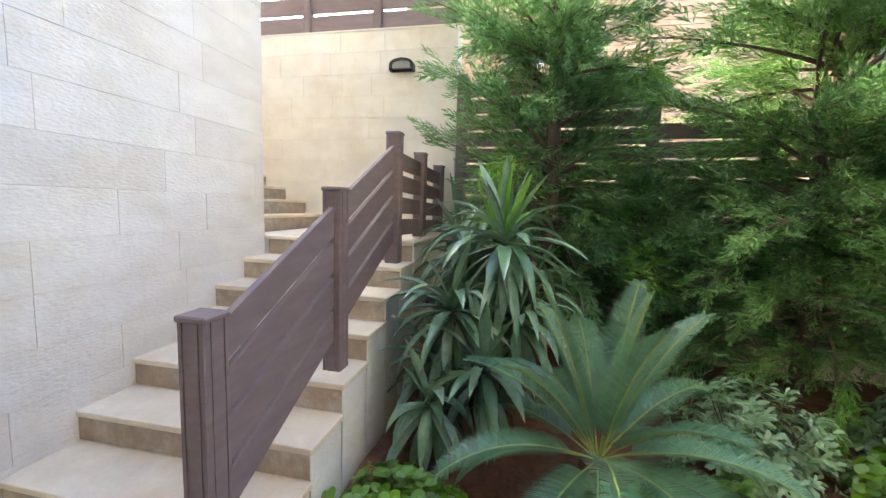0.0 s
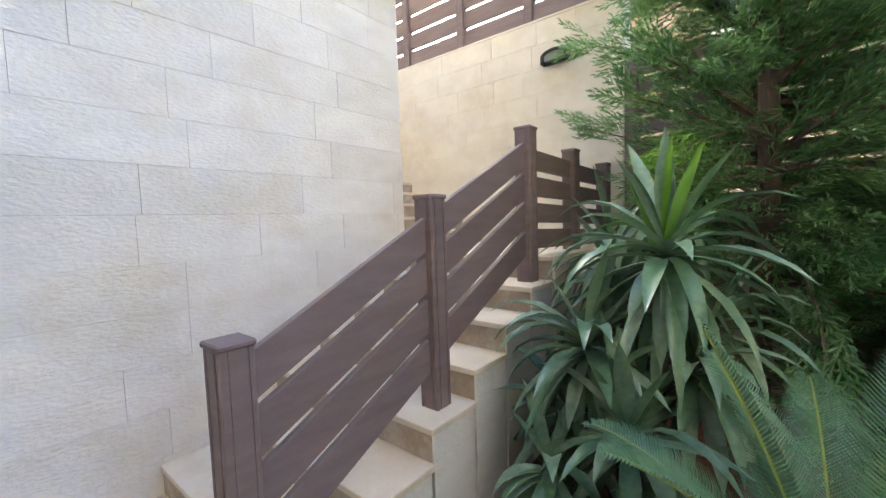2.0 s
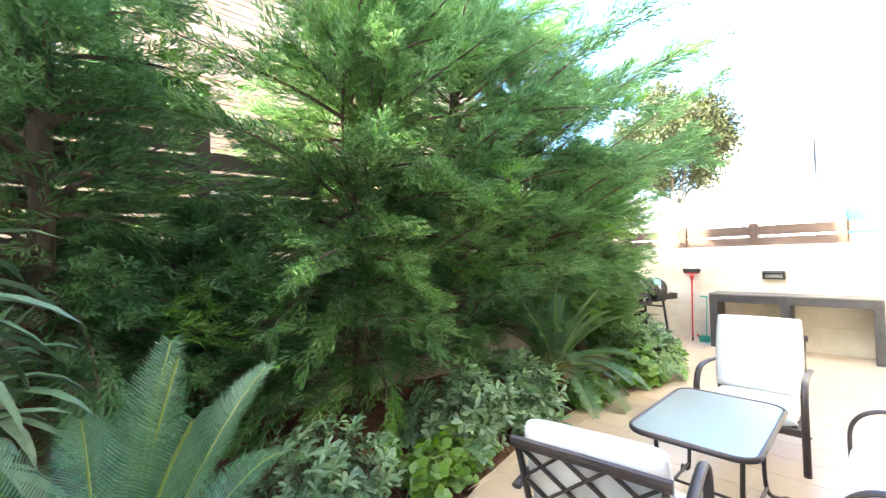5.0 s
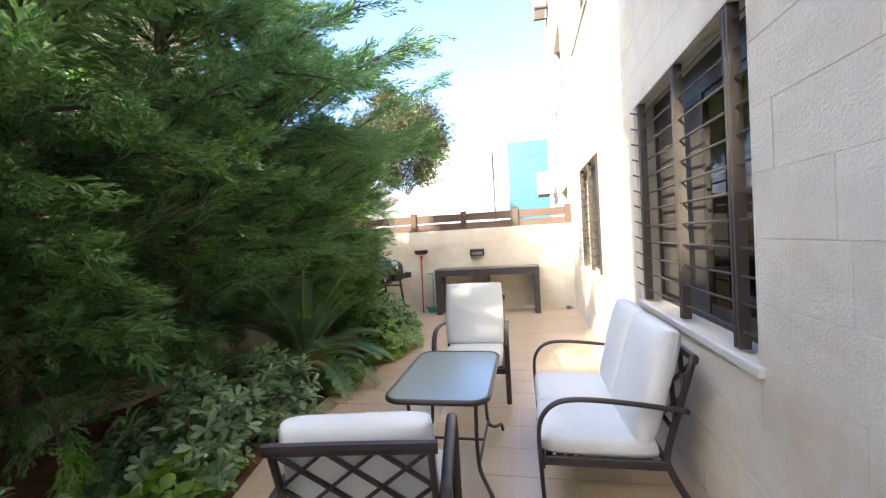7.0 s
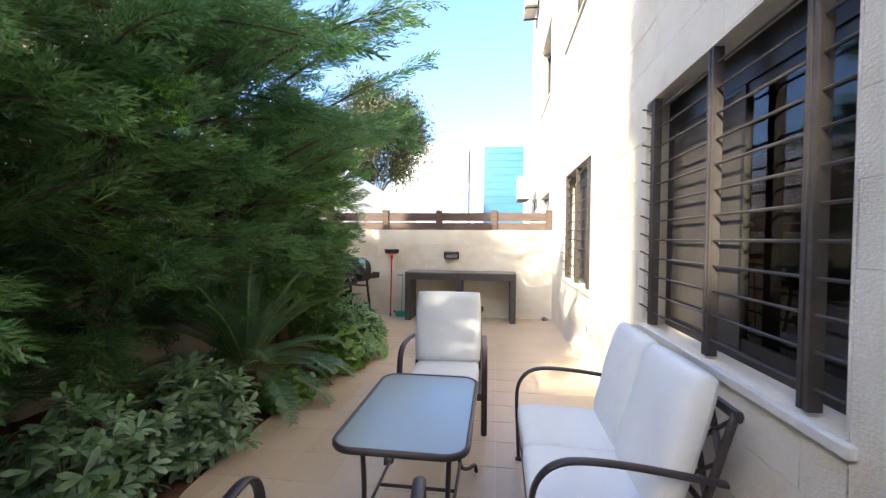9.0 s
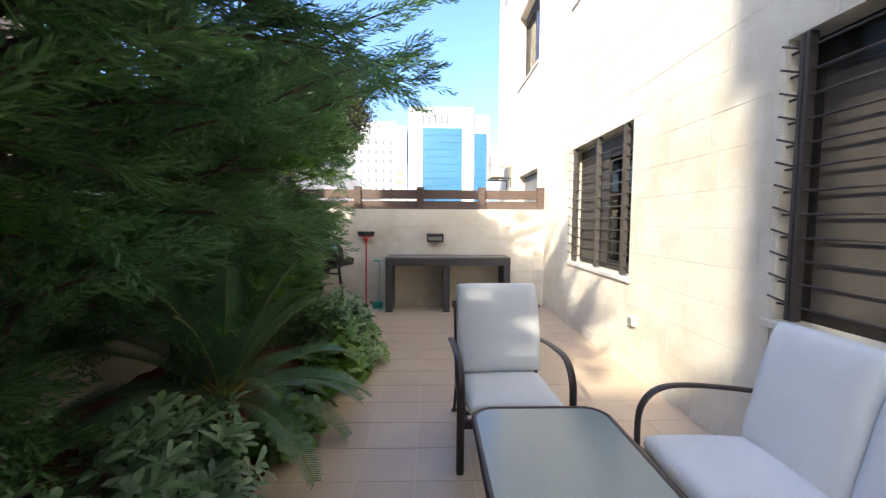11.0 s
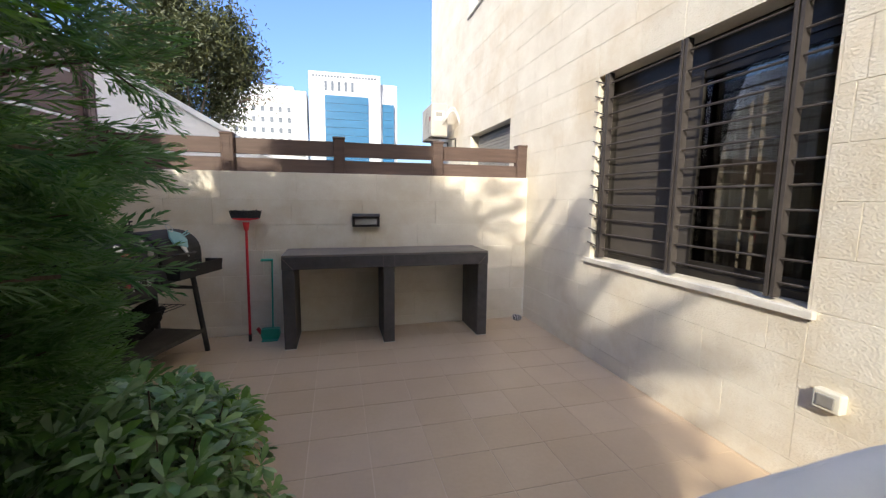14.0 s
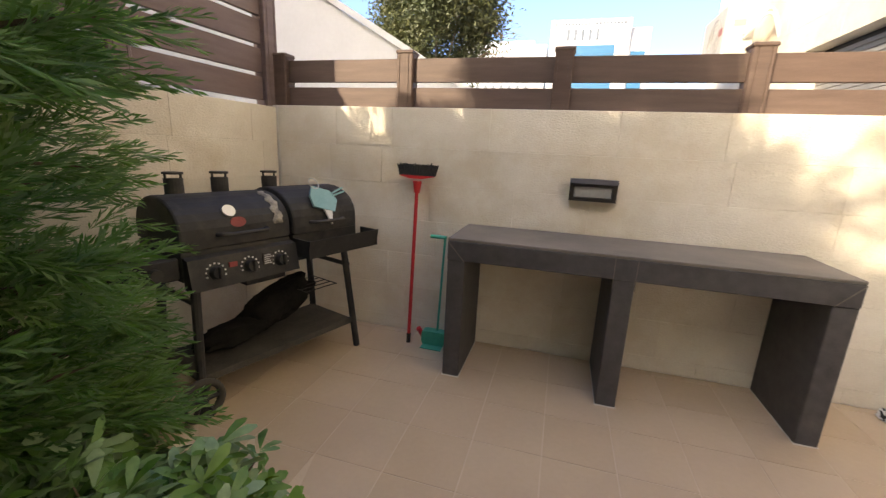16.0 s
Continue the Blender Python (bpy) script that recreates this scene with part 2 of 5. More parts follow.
def facing(parent, origin, eu, en, length, z0, z1, course, lens, material, holes=(), near=None, limit=300, gap=0.0012, phase=0.0, zbase=None):
    """Stone courses on a wall: singles where near(u, z) holds, the rest joined."""
    eu, en, ez = Vector(eu), Vector(en), Vector((0, 0, 1))
    origin = Vector(origin)
    made, vs_all, fs_all = 0, [], []
    z = z0
    zs = [z0]
    if zbase is not None:
        z = zbase
        while z < z1 - 0.06:
            if z > z0 + 0.06:
                zs.append(z)
            z += course
    else:
        z += course
        while z < z1 - 0.06:
            zs.append(z)
            z += course
    zs.append(z1)
    for za, zb in zip(zs, zs[1:]):
        u = -RNG.uniform(0, lens[1]) + phase
        while u < length:
            w = RNG.uniform(*lens)
            if za == zs[0]:
                w = RNG.uniform(*lens)
            segs = [(max(u, 0), min(u + w, length), za, zb)]
            u += w
            for h in holes:
                nxt = []
                for a, b, c, e in segs:
                    if h[1] <= a or h[0] >= b or h[3] <= c or h[2] >= e:
                        nxt.append((a, b, c, e))
                        continue
                    if h[0] > a:
                        nxt.append((a, h[0], c, e))
                    if h[1] < b:
                        nxt.append((h[1], b, c, e))
                    m0, m1 = max(a, h[0]), min(b, h[1])
                    if h[2] > c:
                        nxt.append((m0, m1, c, h[2]))
                    if h[3] < e:
                        nxt.append((m0, m1, h[3], e))
                segs = nxt
            for a, b, c, e in segs:
                if b - a < 0.03 or e - c < 0.012:
                    continue
                d = 0.0135 + RNG.uniform(0, 0.0022)
                vs, fs = block_mesh(origin + eu * (a + gap / 2) + ez * (c + gap / 2), eu, ez, en, b - a - gap, e - c - gap, d)
                if near and made < limit and near((a + b) / 2, (c + e) / 2):
                    me = bpy.data.meshes.new("stone_block")
                    me.from_pydata(vs, [], fs)
                    me.materials.append(material)
                    ob = new("stone_block", me)
                    ob.parent = parent
                    made += 1
                else:
                    k = len(vs_all)
                    vs_all += vs
                    fs_all += [tuple(i + k for i in f) for f in fs]
    if vs_all:
        me = bpy.data.meshes.new("stone_courses")
        me.from_pydata(vs_all, [], fs_all)
        me.materials.append(material)
        ob = new("stone_courses", me)
        ob.parent = parent
        ob["kind"] = "stuff"


def structure(name, bm, material, label="", category="wall"):
    return tagged(part(name, bm, material), label, category, kind="structure")


# ---- large structure ----
HX = 2.0          # face of the house wall
EY = 7.0          # face of the end wall
SY = -4.06        # face of the wall beside the stairs
LX = -3.17        # face of the lamp wall
ground = structure("ground", boxm(-900, -900, -0.6, 900, 900, -0.12), GROUND, "bare dry ground around the plots", "ground")

EDGE = [(-4.06, 0.62), (-2.65, 0.5), (-1.9, 0.28), (-1.12, 0.02), (-0.1, -0.42), (0.75, -0.68), (1.5, -0.84), (2.3, -0.88), (3.2, -0.86),
        (4.4, -0.82), (5.25, -0.86), (5.35, -1.15), (5.45, -2.4), (7.0, -2.4)]


def edge_x(y):
    for (ya, xa), (yb, xb) in zip(EDGE, EDGE[1:]):
        if ya <= y <= yb:
            return xa + (xb - xa) * (y - ya) / (yb - ya)
    return EDGE[-1][1]


# windows of the house: y0, y1, z0, z1
W_HOLES = [(0.64, 2.34, 0.90, 2.45), (3.99, 5.75, 0.90, 2.45), (7.55, 9.17, 0.90, 2.45),
           (0.64, 2.34, 4.38, 5.93), (4.05, 5.80, 4.38, 5.93), (7.60, 9.37, 4.38, 5.93),
           (0.64, 2.34, 7.86, 9.41), (4.05, 5.80, 7.86, 9.41), (7.60, 9.37, 7.86, 9.41)]
bm = wall_with_holes(bmesh.new(), "x", HX + 0.016, HX + 0.30, -0.6, 11.9, -0.1, 11.0, W_HOLES)
wall_house = structure("wall_house", bm, MORTAR, "cream limestone house wall with coursed rough-faced blocks")
bm = boxm(HX + 0.016, -0.9, -0.1, 3.2, -0.6, 11.0)
wall_return = structure("wall_return", bm, STONE, "plain stone return of the house wall")
wall_back = structure("wall_back", boxm(3.2, SY, -0.1, 3.5, -0.6, 11.0), STONE, "plain stone wall of the house recess")
wall_far_house = structure("wall_house_end", boxm(HX + 0.02, 11.9, -0.1, 12.0, 12.2, 11.0), STONE, "cream limestone end wall of the house")
house_roof = structure("house_roof", boxm(HX - 0.05, -0.7, 11.0, 12.0, 12.25, 11.25), STONE, "flat stone parapet of the house", "roof")

# end wall
wall_end = structure("wall_end", boxm(-2.4, EY + 0.016, -0.1, HX, EY + 0.22, 1.655), MORTAR, "cream block garden wall below a timber-look fence")
# wall beside the stairs
wall_stair = structure("wall_stair", boxm(-1.45, SY - 0.3, -0.1, 3.2, SY - 0.016, 3.62), MORTAR, "pale limestone wall rising beside the outdoor stairs")
wall_stair_return = structure("wall_stair_return", boxm(-1.45, -12.0, -0.1, -1.15, SY - 0.3, 3.62), STONE, "pale limestone return of the stair wall")
ledge = structure("ledge", boxm(-1.47, SY - 0.35, 3.62, 3.2, SY + 0.03, 3.68, 0.008), STONE_WHITE, "thin stone coping under the balcony rail", "trim")
balcony_floor = structure("balcony_floor", boxm(-1.2, -6.0, 3.3, 3.2, SY - 0.3, 3.62), STONE, "stone balcony floor above the stair wall", "floor")
corner_pillar = structure("corner_pillar", boxm(-1.45, SY - 0.30, 3.68, -1.22, SY - 0.01, 6.6, 0.01), STONE_WHITE, "pale stone pillar at the balcony corner", "pillar")
upper_house = structure("upper_house", boxm(-1.53, -12.0, 3.62, 3.4, -6.0, 6.6), STONE, "upper storey of the house behind the balcony", "wall")
upper_block = structure("upper_block", boxm(-1.53, -12.0, 6.6, 3.4, SY - 0.01, 10.2), STONE, "upper storeys of the house above the balcony", "wall")
# unseen block, added and sized to keep low sun off sofa and patio
sun_blocker = structure("wall_south_house", boxm(-9.4, -17.0, -0.1, -1.6, -12.2, 10.0), STONE, "unseen plain stone block added to keep the sun off the sofa", "wall")
# lamp wall and boundary wall
wall_lamp = structure("wall_lamp", boxm(LX - 0.3, -12.0, -0.1, LX - 0.016, -2.63, 3.84), MORTAR, "warm limestone wall at the top of the stairs")
lamp_coping = structure("lamp_wall_coping", boxm(LX - 0.32, -12.0, 3.84, LX + 0.005, -2.62, 3.862), STONE, "stone coping of the lamp wall", "trim")
BD0, BD1 = Vector((-3.12, -2.62, 0)), Vector((-2.2, 7.2, 0))
BU = (BD1 - BD0).normalized()
BN = Vector((BU.y, -BU.x, 0))
BL = (BD1 - BD0).length


def slab_along(bm, u0, u1, n0, n1, z0, z1):
    vs = []
    for u, n in ((u0, n0), (u1, n0), (u1, n1), (u0, n1)):
        p = BD0 + BU * u + BN * n
        vs.append((p.x, p.y))
    return prism(bm, vs, "z", z0, z1)


wall_boundary = structure("wall_boundary", slab_along(bmesh.new(), 0, BL, -0.2, -0.016, -0.1, 1.64), MORTAR, "cream block boundary wall behind the hedge")

# patio slab, planting bed
ys = [-4.06 + k * (11.06 / 60) for k in range(61)]
bm = bmesh.new()
poly = [(edge_x(y), y) for y in ys]
prism(bm, [*poly, (HX + 0.016, 7.0), (HX + 0.016, -0.6), (3.2, -0.6), (3.2, -4.06)], "z", -0.12, -0.0022)
floor = structure("floor", bm, GROUT, "beige ceramic patio floor in square tiles", "floor")
bm = bmesh.new()
rows_n, cols_n = 70, 26
grid = []
for i in range(rows_n + 1):
    y = -2.64 + i * (5.44 + 2.64) / rows_n
    row = []
    for j in range(cols_n + 1):
        xa, xb = -3.3, edge_x(y) - 0.004
        x = xa + (xb - xa) * j / cols_n
        z = -0.03 + 0.09 * min(1, (xb - x) / 0.5) + 0.05 * noise.noise((x * 2.2, y * 2.2, 0)) * min(1, (xb - x) / 0.2) + 0.02 * noise.noise((x * 9, y * 9, 3))
        row.append(bm.verts.new((x, y, z)))
    grid.append(row)
for i in range(rows_n):
    for j in range(cols_n):
        bm.faces.new((grid[i][j], grid[i][j + 1], grid[i + 1][j + 1], grid[i + 1][j]))
soil = structure("soil", bm, SOIL, "red-brown soil of the planting bed", "soil")
soil.data.shade_smooth()

# stairs: seven steps along the wall, a landing, a second flight
FRONT = [0.883, 0.55, 0.203, -0.137, -0.49, -0.82, -1.15, -1.49]
RISE = 0.17
stairs = thing("stairs", "outdoor limestone stairs with cream treads and brown risers", "stairs", kind="structure")
for k, x in enumerate(FRONT):
    z = RISE * (k + 1)
    xe = FRONT[k + 1] if k + 1 < len(FRONT) else LX - 0.01
    ya = SY if k + 1 < len(FRONT) else -4.35
    part("base", boxm(xe, ya, -0.1, x - 0.02, -2.66, z - 0.035), STONE_WHITE, stairs)
    part("riser", boxm(x - 0.022, SY + 0.001, z - RISE + 0.001, x - 0.012, -2.662, z - 0.034), RISER, stairs, "brown stone riser")
    part("riser", boxm(x - 0.20, -2.662, z - RISE + 0.001, x - 0.012, -2.655, z - 0.034), STONE_WHITE, stairs)
    part("tread", boxm(xe - 0.012 if k + 1 < len(FRONT) else xe, ya, z - 0.034, x, -2.645, z, 0.006, 2), TREAD, stairs, "cream stone tread")
for k in range(10):
    z = RISE * (9 + k)
    y = -4.35 - 0.30 * k
    ye = y - 0.30
    part("base", boxm(LX - 0.01, ye, 1.0, -1.452, y - 0.02, z - 0.035), STONE_WHITE, stairs)
    part("riser", boxm(LX - 0.005, y - 0.022, z - RISE + 0.001, -1.453, y - 0.012, z - 0.034), RISER, stairs, "brown stone riser")
    part("tread", boxm(LX - 0.004, ye - 0.012, z - 0.034, -1.454, y, z, 0.006, 2), TREAD, stairs, "cream stone tread")


# ---- composite fences ----
def fence_post(parent, x, y, z0, z1, s=0.11, material=None, rz=0.0):
    h, g, d = s / 2, 0.28 * s, 0.005
    poly = []
    for k in range(4):
        c, n = math.cos(k * math.pi / 2), math.sin(k * math.pi / 2)
        for u, v in ((h, -h + 0.006), (h, -g - d), (h - d, -g - d), (h - d, -g + d), (h, -g + d), (h, g - d), (h - d, g - d), (h - d, g + d), (h, g + d), (h, h - 0.006)):
            poly.append((u * c - v * n, u * n + v * c))
    ob = part("post", prism(bmesh.new(), poly, "z", z0, z1 - 0.012), material or WPC, parent)
    part("cap", boxm(-h - 0.006, -h - 0.006, z1 - 0.012, h + 0.006, h + 0.006, z1 + 0.012, 0.006), material or WPC, ob)
    ob.matrix_basis = pose(x, y, 0, 0, 0, rz)
    return ob


def board(parent, a, b, h, t, material=None):
    """A hollow-core board, its top edge from a to b, h high and t thick, with rounded long edges."""
    a, b = Vector(a), Vector(b)
    d = Vector((b.x - a.x, b.y - a.y, 0)).normalized()
    s = Vector((-d.y, d.x, 0)) * (t / 2)
    bm = bmesh.new()
    prof = [(-1, -0.02), (-0.6, 0), (0.6, 0), (1, -0.02), (1, -1 + 0.02), (0.6, -1), (-0.6, -1), (-1, -1 + 0.02)]
    ra = [bm.verts.new(a + s * u + Vector((0, 0, v * h))) for u, v in prof]
    rb = [bm.verts.new(b + s * u + Vector((0, 0, v * h))) for u, v in prof]
    for i in range(8):
        bm.faces.new((ra[i], ra[(i + 1) % 8], rb[(i + 1) % 8], rb[i]))
    bm.faces.new(ra[::-1])
    bm.faces.new(rb)
    bmesh.ops.recalc_face_normals(bm, faces=bm.faces)
    return part("board", bm, material or WPC, parent)


# stair railing
rail = thing("stair_railing", "brown composite railing with four sloping boards beside the stairs", "railing")
PY = -2.80
POSTS = [(0.66, 0.17, 1.27), (-0.35, 0.68, 1.76), (-1.40, 1.19, 2.26), (-2.22, 1.36, 2.20), (-3.08, 1.36, 2.16)]
for x, z0, z1 in POSTS:
    fence_post(rail, x, PY, z0, z1, 0.115)
for (xa, _, za), (xb, _, zb) in zip(POSTS[:2], POSTS[1:3]):
    for k in range(4):
        t0, t1 = za - 0.05 - k * 0.205, zb - 0.10 - k * 0.205
        board(rail, (xa - 0.05, PY, t0), (xb + 0.05, PY, t1), 0.172, 0.032)
for (xa, _, za), (xb, _, zb) in zip(POSTS[2:4], POSTS[3:5]):
    for k in range(4):
        z = 2.13 - k * 0.19 - (0.03 if xa < -2 else 0)
        board(rail, (xa - 0.05, PY, z), (xb + 0.05, PY, z - 0.02), 0.145, 0.032)

# fence on the lamp wall
fence_l = thing("lamp_wall_fence", "brown composite privacy fence on top of the wall", "fence")
LP = [-2.72, -3.70, -4.68, -5.66, -6.64, -7.6]
for y in LP:
    fence_post(fence_l, LX - 0.13, y, 3.862, 5.15, 0.11)
for ya, yb in zip(LP, LP[1:]):
    for k in range(5):
        board(fence_l, (LX - 0.13, ya - 0.05, 5.09 - k * 0.245), (LX - 0.13, yb + 0.05, 5.09 - k * 0.245), 0.213, 0.03)

# balcony rail over the stair wall
fence_b = thing("balcony_rail", "brown composite balcony rail between stone pillars", "railing")
BP = [-1.14, 0.0, 1.1, 2.2, 3.1]
for x in BP:
    fence_post(fence_b, x, SY - 0.13, 3.68, 4.72, 0.11)
for xa, xb in zip(BP, BP[1:]):
    for k in range(5):
        board(fence_b, (xa + 0.05, SY - 0.13, 4.66 - k * 0.198), (xb - 0.05, SY - 0.13, 4.66 - k * 0.198), 0.178, 0.03)

# fence on the boundary wall
fence_g = thing("boundary_fence", "tall dark brown composite slat fence behind the hedge", "fence")
u = 0.06

while u < BL:
    top = 3.2 if u < 2.3 else 2.66
    p = BD0 + BU * u - BN * 0.10
    fence_post(fence_g, p.x, p.y, 1.64 if u > 0.1 else 1.36, top + 0.05, 0.12, rz=-5.4)
    v = min(u + 1.07, BL)
    a, b = BD0 + BU * (u + 0.05) - BN * 0.10, BD0 + BU * (v - 0.05) - BN * 0.10
    if v - u > 0.3:
        z = (3.2 if u < 2.1 else 2.66) - 0.03
        while z > 1.66:
            h = min(0.168, z - 1.645)
            board(fence_g, (a.x, a.y, z), (b.x, b.y, z), h, 0.03)
            z -= 0.195
    u += 1.07

# fence on the end wall
fence_e = thing("end_wall_fence", "low two-board brown fence on the end wall", "fence")
EP = [-2.21, -1.19, -0.13, 0.93, 1.94]
for x in EP:
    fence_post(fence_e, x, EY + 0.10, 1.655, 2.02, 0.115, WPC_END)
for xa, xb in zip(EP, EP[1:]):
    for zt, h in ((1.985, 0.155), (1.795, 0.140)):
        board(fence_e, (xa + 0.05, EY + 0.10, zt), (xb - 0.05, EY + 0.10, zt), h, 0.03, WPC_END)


# ---- windows ----
GLASS = glass_mat("window_glass", (0.82, 0.84, 0.82))
# indoor shade is put into this near-black wall colour
ROOM_SHADE = mat("room_painted_shade", (0.05, 0.045, 0.04), (0.08, 0.07, 0.06), 0.9, scale=2, grain=20, bump=0)
CURTAIN = mat("brown_net_curtain", (0.13, 0.10, 0.08), (0.20, 0.16, 0.13), 0.9, scale=2, grain=60, bump=0.1, stretch=(8, 8, 0.5))
SILL = mat("sill_stone", (0.60, 0.55, 0.48), (0.75, 0.71, 0.64), 0.6, scale=4, grain=60, bump=0.1)
SCREEN = mat("insect_screen", (0.055, 0.046, 0.040), (0.080, 0.068, 0.058), 0.8, scale=3, grain=200, bump=0.1)
SHUTTER = mat("grey_shutter", (0.22, 0.21, 0.19), (0.30, 0.28, 0.26), 0.5, scale=4, grain=60, bump=0.05)


def window(i, y0, y1, z0, z1, bars=True, shutter=False):
    w = thing("window_%d" % i, "brown-framed sliding house window behind iron bars" if bars else "brown-framed house window with a roller shutter", "window", kind="structure")
    x = HX
    part("reveal", wall_with_holes(bmesh.new(), "x", x + 0.002, x + 0.2, y0 - 0.0, y1 + 0.0, z0, z1, [(y0 + 0.012, y1 - 0.012, z0 + 0.004, z1 - 0.012)]), STONE, w)
    part("sill", boxm(x - 0.025, y0 - 0.03, z0 - 0.04, x + 0.2, y1 + 0.03, z0 + 0.002, 0.004), SILL, w, "pale stone window sill")
    fx = x + 0.15
    part("frame", wall_with_holes(bmesh.new(), "x", fx, fx + 0.07, y0 + 0.013, y1 - 0.013, z0 + 0.005, z1 - 0.013,
         [(y0 + 0.06, y1 - 0.06, z0 + 0.05, z1 - 0.20)]), FRAME, w)
    ym = (y0 + y1) / 2
    if shutter:
        bm = bmesh.new()
        z = z0 + 0.05
        while z < z1 - 0.07:
            box(bm, fx - 0.03, y0 + 0.05, z, fx - 0.012, y1 - 0.05, z + 0.042, 0.006)
            z += 0.045
        part("shutter", bm, SHUTTER, w, "closed grey roller shutter")
    for k, (ya, yb, dx) in enumerate(((y0 + 0.05, ym + 0.04, 0.012), (ym - 0.04, y1 - 0.05, 0.040))):
        s = part("sash", wall_with_holes(bmesh.new(), "x", fx + dx, fx + dx + 0.022, ya, yb, z0 + 0.05, z1 - 0.195, [(ya + 0.055, yb - 0.055, z0 + 0.11, z1 - 0.25)]), FRAME, w)
        g = part("pane", boxm(fx + dx + 0.008, ya + 0.05, z0 + 0.105, fx + dx + 0.013, yb - 0.05, z1 - 0.245), GLASS, s)
        g.visible_shadow = False
    if bars:
        sc = part("insect_screen", boxm(fx + 0.004, ym - 0.01, z0 + 0.056, fx + 0.007, y1 - 0.066, z1 - 0.206), SCREEN, w, "brown-grey insect screen")
        part("screen_frame", wall_with_holes(bmesh.new(), "x", fx + 0.001, fx + 0.010, ym - 0.03, y1 - 0.062, z0 + 0.052, z1 - 0.202,
             [(ym - 0.008, y1 - 0.084, z0 + 0.074, z1 - 0.224)]), FRAME, sc)
    part("curtain", curtain_mesh(fx + 0.13, y0 + 0.12, y1 - 0.03, z0 + 0.02, z1 - 0.1), CURTAIN, w, "brown net curtain")
    # open-fronted box, its dark colour stands in for an unlit room
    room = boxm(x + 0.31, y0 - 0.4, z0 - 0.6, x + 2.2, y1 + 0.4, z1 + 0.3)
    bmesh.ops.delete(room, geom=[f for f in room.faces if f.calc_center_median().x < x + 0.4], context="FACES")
    part("room", room, ROOM_SHADE, w)
    if bars:
        g = part("grille", bar_frame(x, y0, y1, z0, z1), IRON, w, "dark iron window grille")
        n = 12
        for k in range(n):
            z = z0 + 0.10 + (z1 - z0 - 0.19) * k / (n - 1)
            part("bar", rod(bmesh.new(), (x + 0.028, y0 + 0.015, z), (x + 0.028, y1 - 0.015, z), 0.007, 6), IRON, g)
            part("spike", rod(bmesh.new(), (x + 0.05, y1 - 0.09, z), (x - 0.022, y1 - 0.002, z + 0.045), 0.006, 5), IRON, g)
    return w


def curtain_mesh(x, y0, y1, z0, z1):
    bm = bmesh.new()
    n = 60
    ra = []
    for k in range(n + 1):
        y = y0 + (y1 - y0) * k / n
        xx = x + 0.025 * math.sin(k * 1.15) + 0.01 * math.sin(k * 0.37)
        ra.append((bm.verts.new((xx, y, z0)), bm.verts.new((xx, y, z1))))
    for a, b in zip(ra, ra[1:]):
        bm.faces.new((a[0], b[0], b[1], a[1]))
    r = bmesh.ops.extrude_face_region(bm, geom=list(bm.faces))
    bmesh.ops.translate(bm, verts=[v for v in r["geom"] if isinstance(v, bmesh.types.BMVert)], vec=(0.004, 0, 0))
    return bm


def bar_frame(x, y0, y1, z0, z1):
    bm = bmesh.new()
    w = y1 - y0
    for f in (0.065, 0.50, 0.885):
        y = y1 - w * f
        box(bm, x + 0.006, y - 0.026, z0 + 0.02, x + 0.018, y - 0.006, z1 - 0.014)
        box(bm, x + 0.006, y + 0.006, z0 + 0.02, x + 0.018, y + 0.026, z1 - 0.014)
        box(bm, x + 0.016, y - 0.026, z0 + 0.02, x + 0.055, y - 0.020, z1 - 0.014)
        box(bm, x + 0.016, y + 0.020, z0 + 0.02, x + 0.055, y + 0.026, z1 - 0.014)
    return bm


for i, (y0, y1, z0, z1) in enumerate(W_HOLES):
    window(i + 1, y0, y1, z0, z1, bars=i < 2, shutter=i == 2)


# ---- furniture ----
TUBE = mat("bronze_tube", (0.045, 0.034, 0.033), (0.075, 0.058, 0.055), 0.42, metal=0.35, scale=6, grain=150, bump=0.06)
CUSHION = mat("white_canvas", (0.70, 0.71, 0.70), (0.80, 0.80, 0.78), 0.9, scale=3, grain=350, bump=0.25, bump_scale=420, spec=0.2, bump_dist=0.002)
CHARCOAL = mat("charcoal_granite", (0.045, 0.042, 0.045), (0.085, 0.080, 0.082), 0.55, scale=12, grain=160, bump=0.05)
DUSTY = mat("dusty_granite", (0.13, 0.115, 0.10), (0.22, 0.19, 0.165), 0.7, scale=3, grain=120, bump=0.05)
BLACK = mat("black_enamel", (0.018, 0.018, 0.019), (0.040, 0.039, 0.038), 0.6, metal=0.0, spec=0.35, scale=5, grain=90, bump=0.12, stain=(0.09, 0.08, 0.07), stain_scale=3)
BLACK_DULL = mat("black_dusty_metal", (0.03, 0.028, 0.026), (0.085, 0.075, 0.062), 0.75, scale=5, grain=60, bump=0.2)
STEEL = mat("steel", (0.45, 0.45, 0.44), (0.62, 0.62, 0.60), 0.3, metal=0.9, scale=9, grain=150, bump=0.03)
RED = mat("red_plastic", (0.50, 0.015, 0.022), (0.62, 0.03, 0.035), 0.4, scale=5, grain=80, bump=0)
GREEN_P = mat("green_plastic", (0.02, 0.30, 0.20), (0.04, 0.42, 0.29), 0.4, scale=5, grain=80, bump=0)
FADED_RED = mat("faded_red_enamel", (0.22, 0.035, 0.035), (0.34, 0.07, 0.06), 0.6, scale=20, grain=90, bump=0.1)
SOOT = mat("sooty_black_cloth", (0.006, 0.006, 0.006), (0.022, 0.020, 0.018), 0.9, scale=9, grain=60, bump=0.6, spec=0.2)
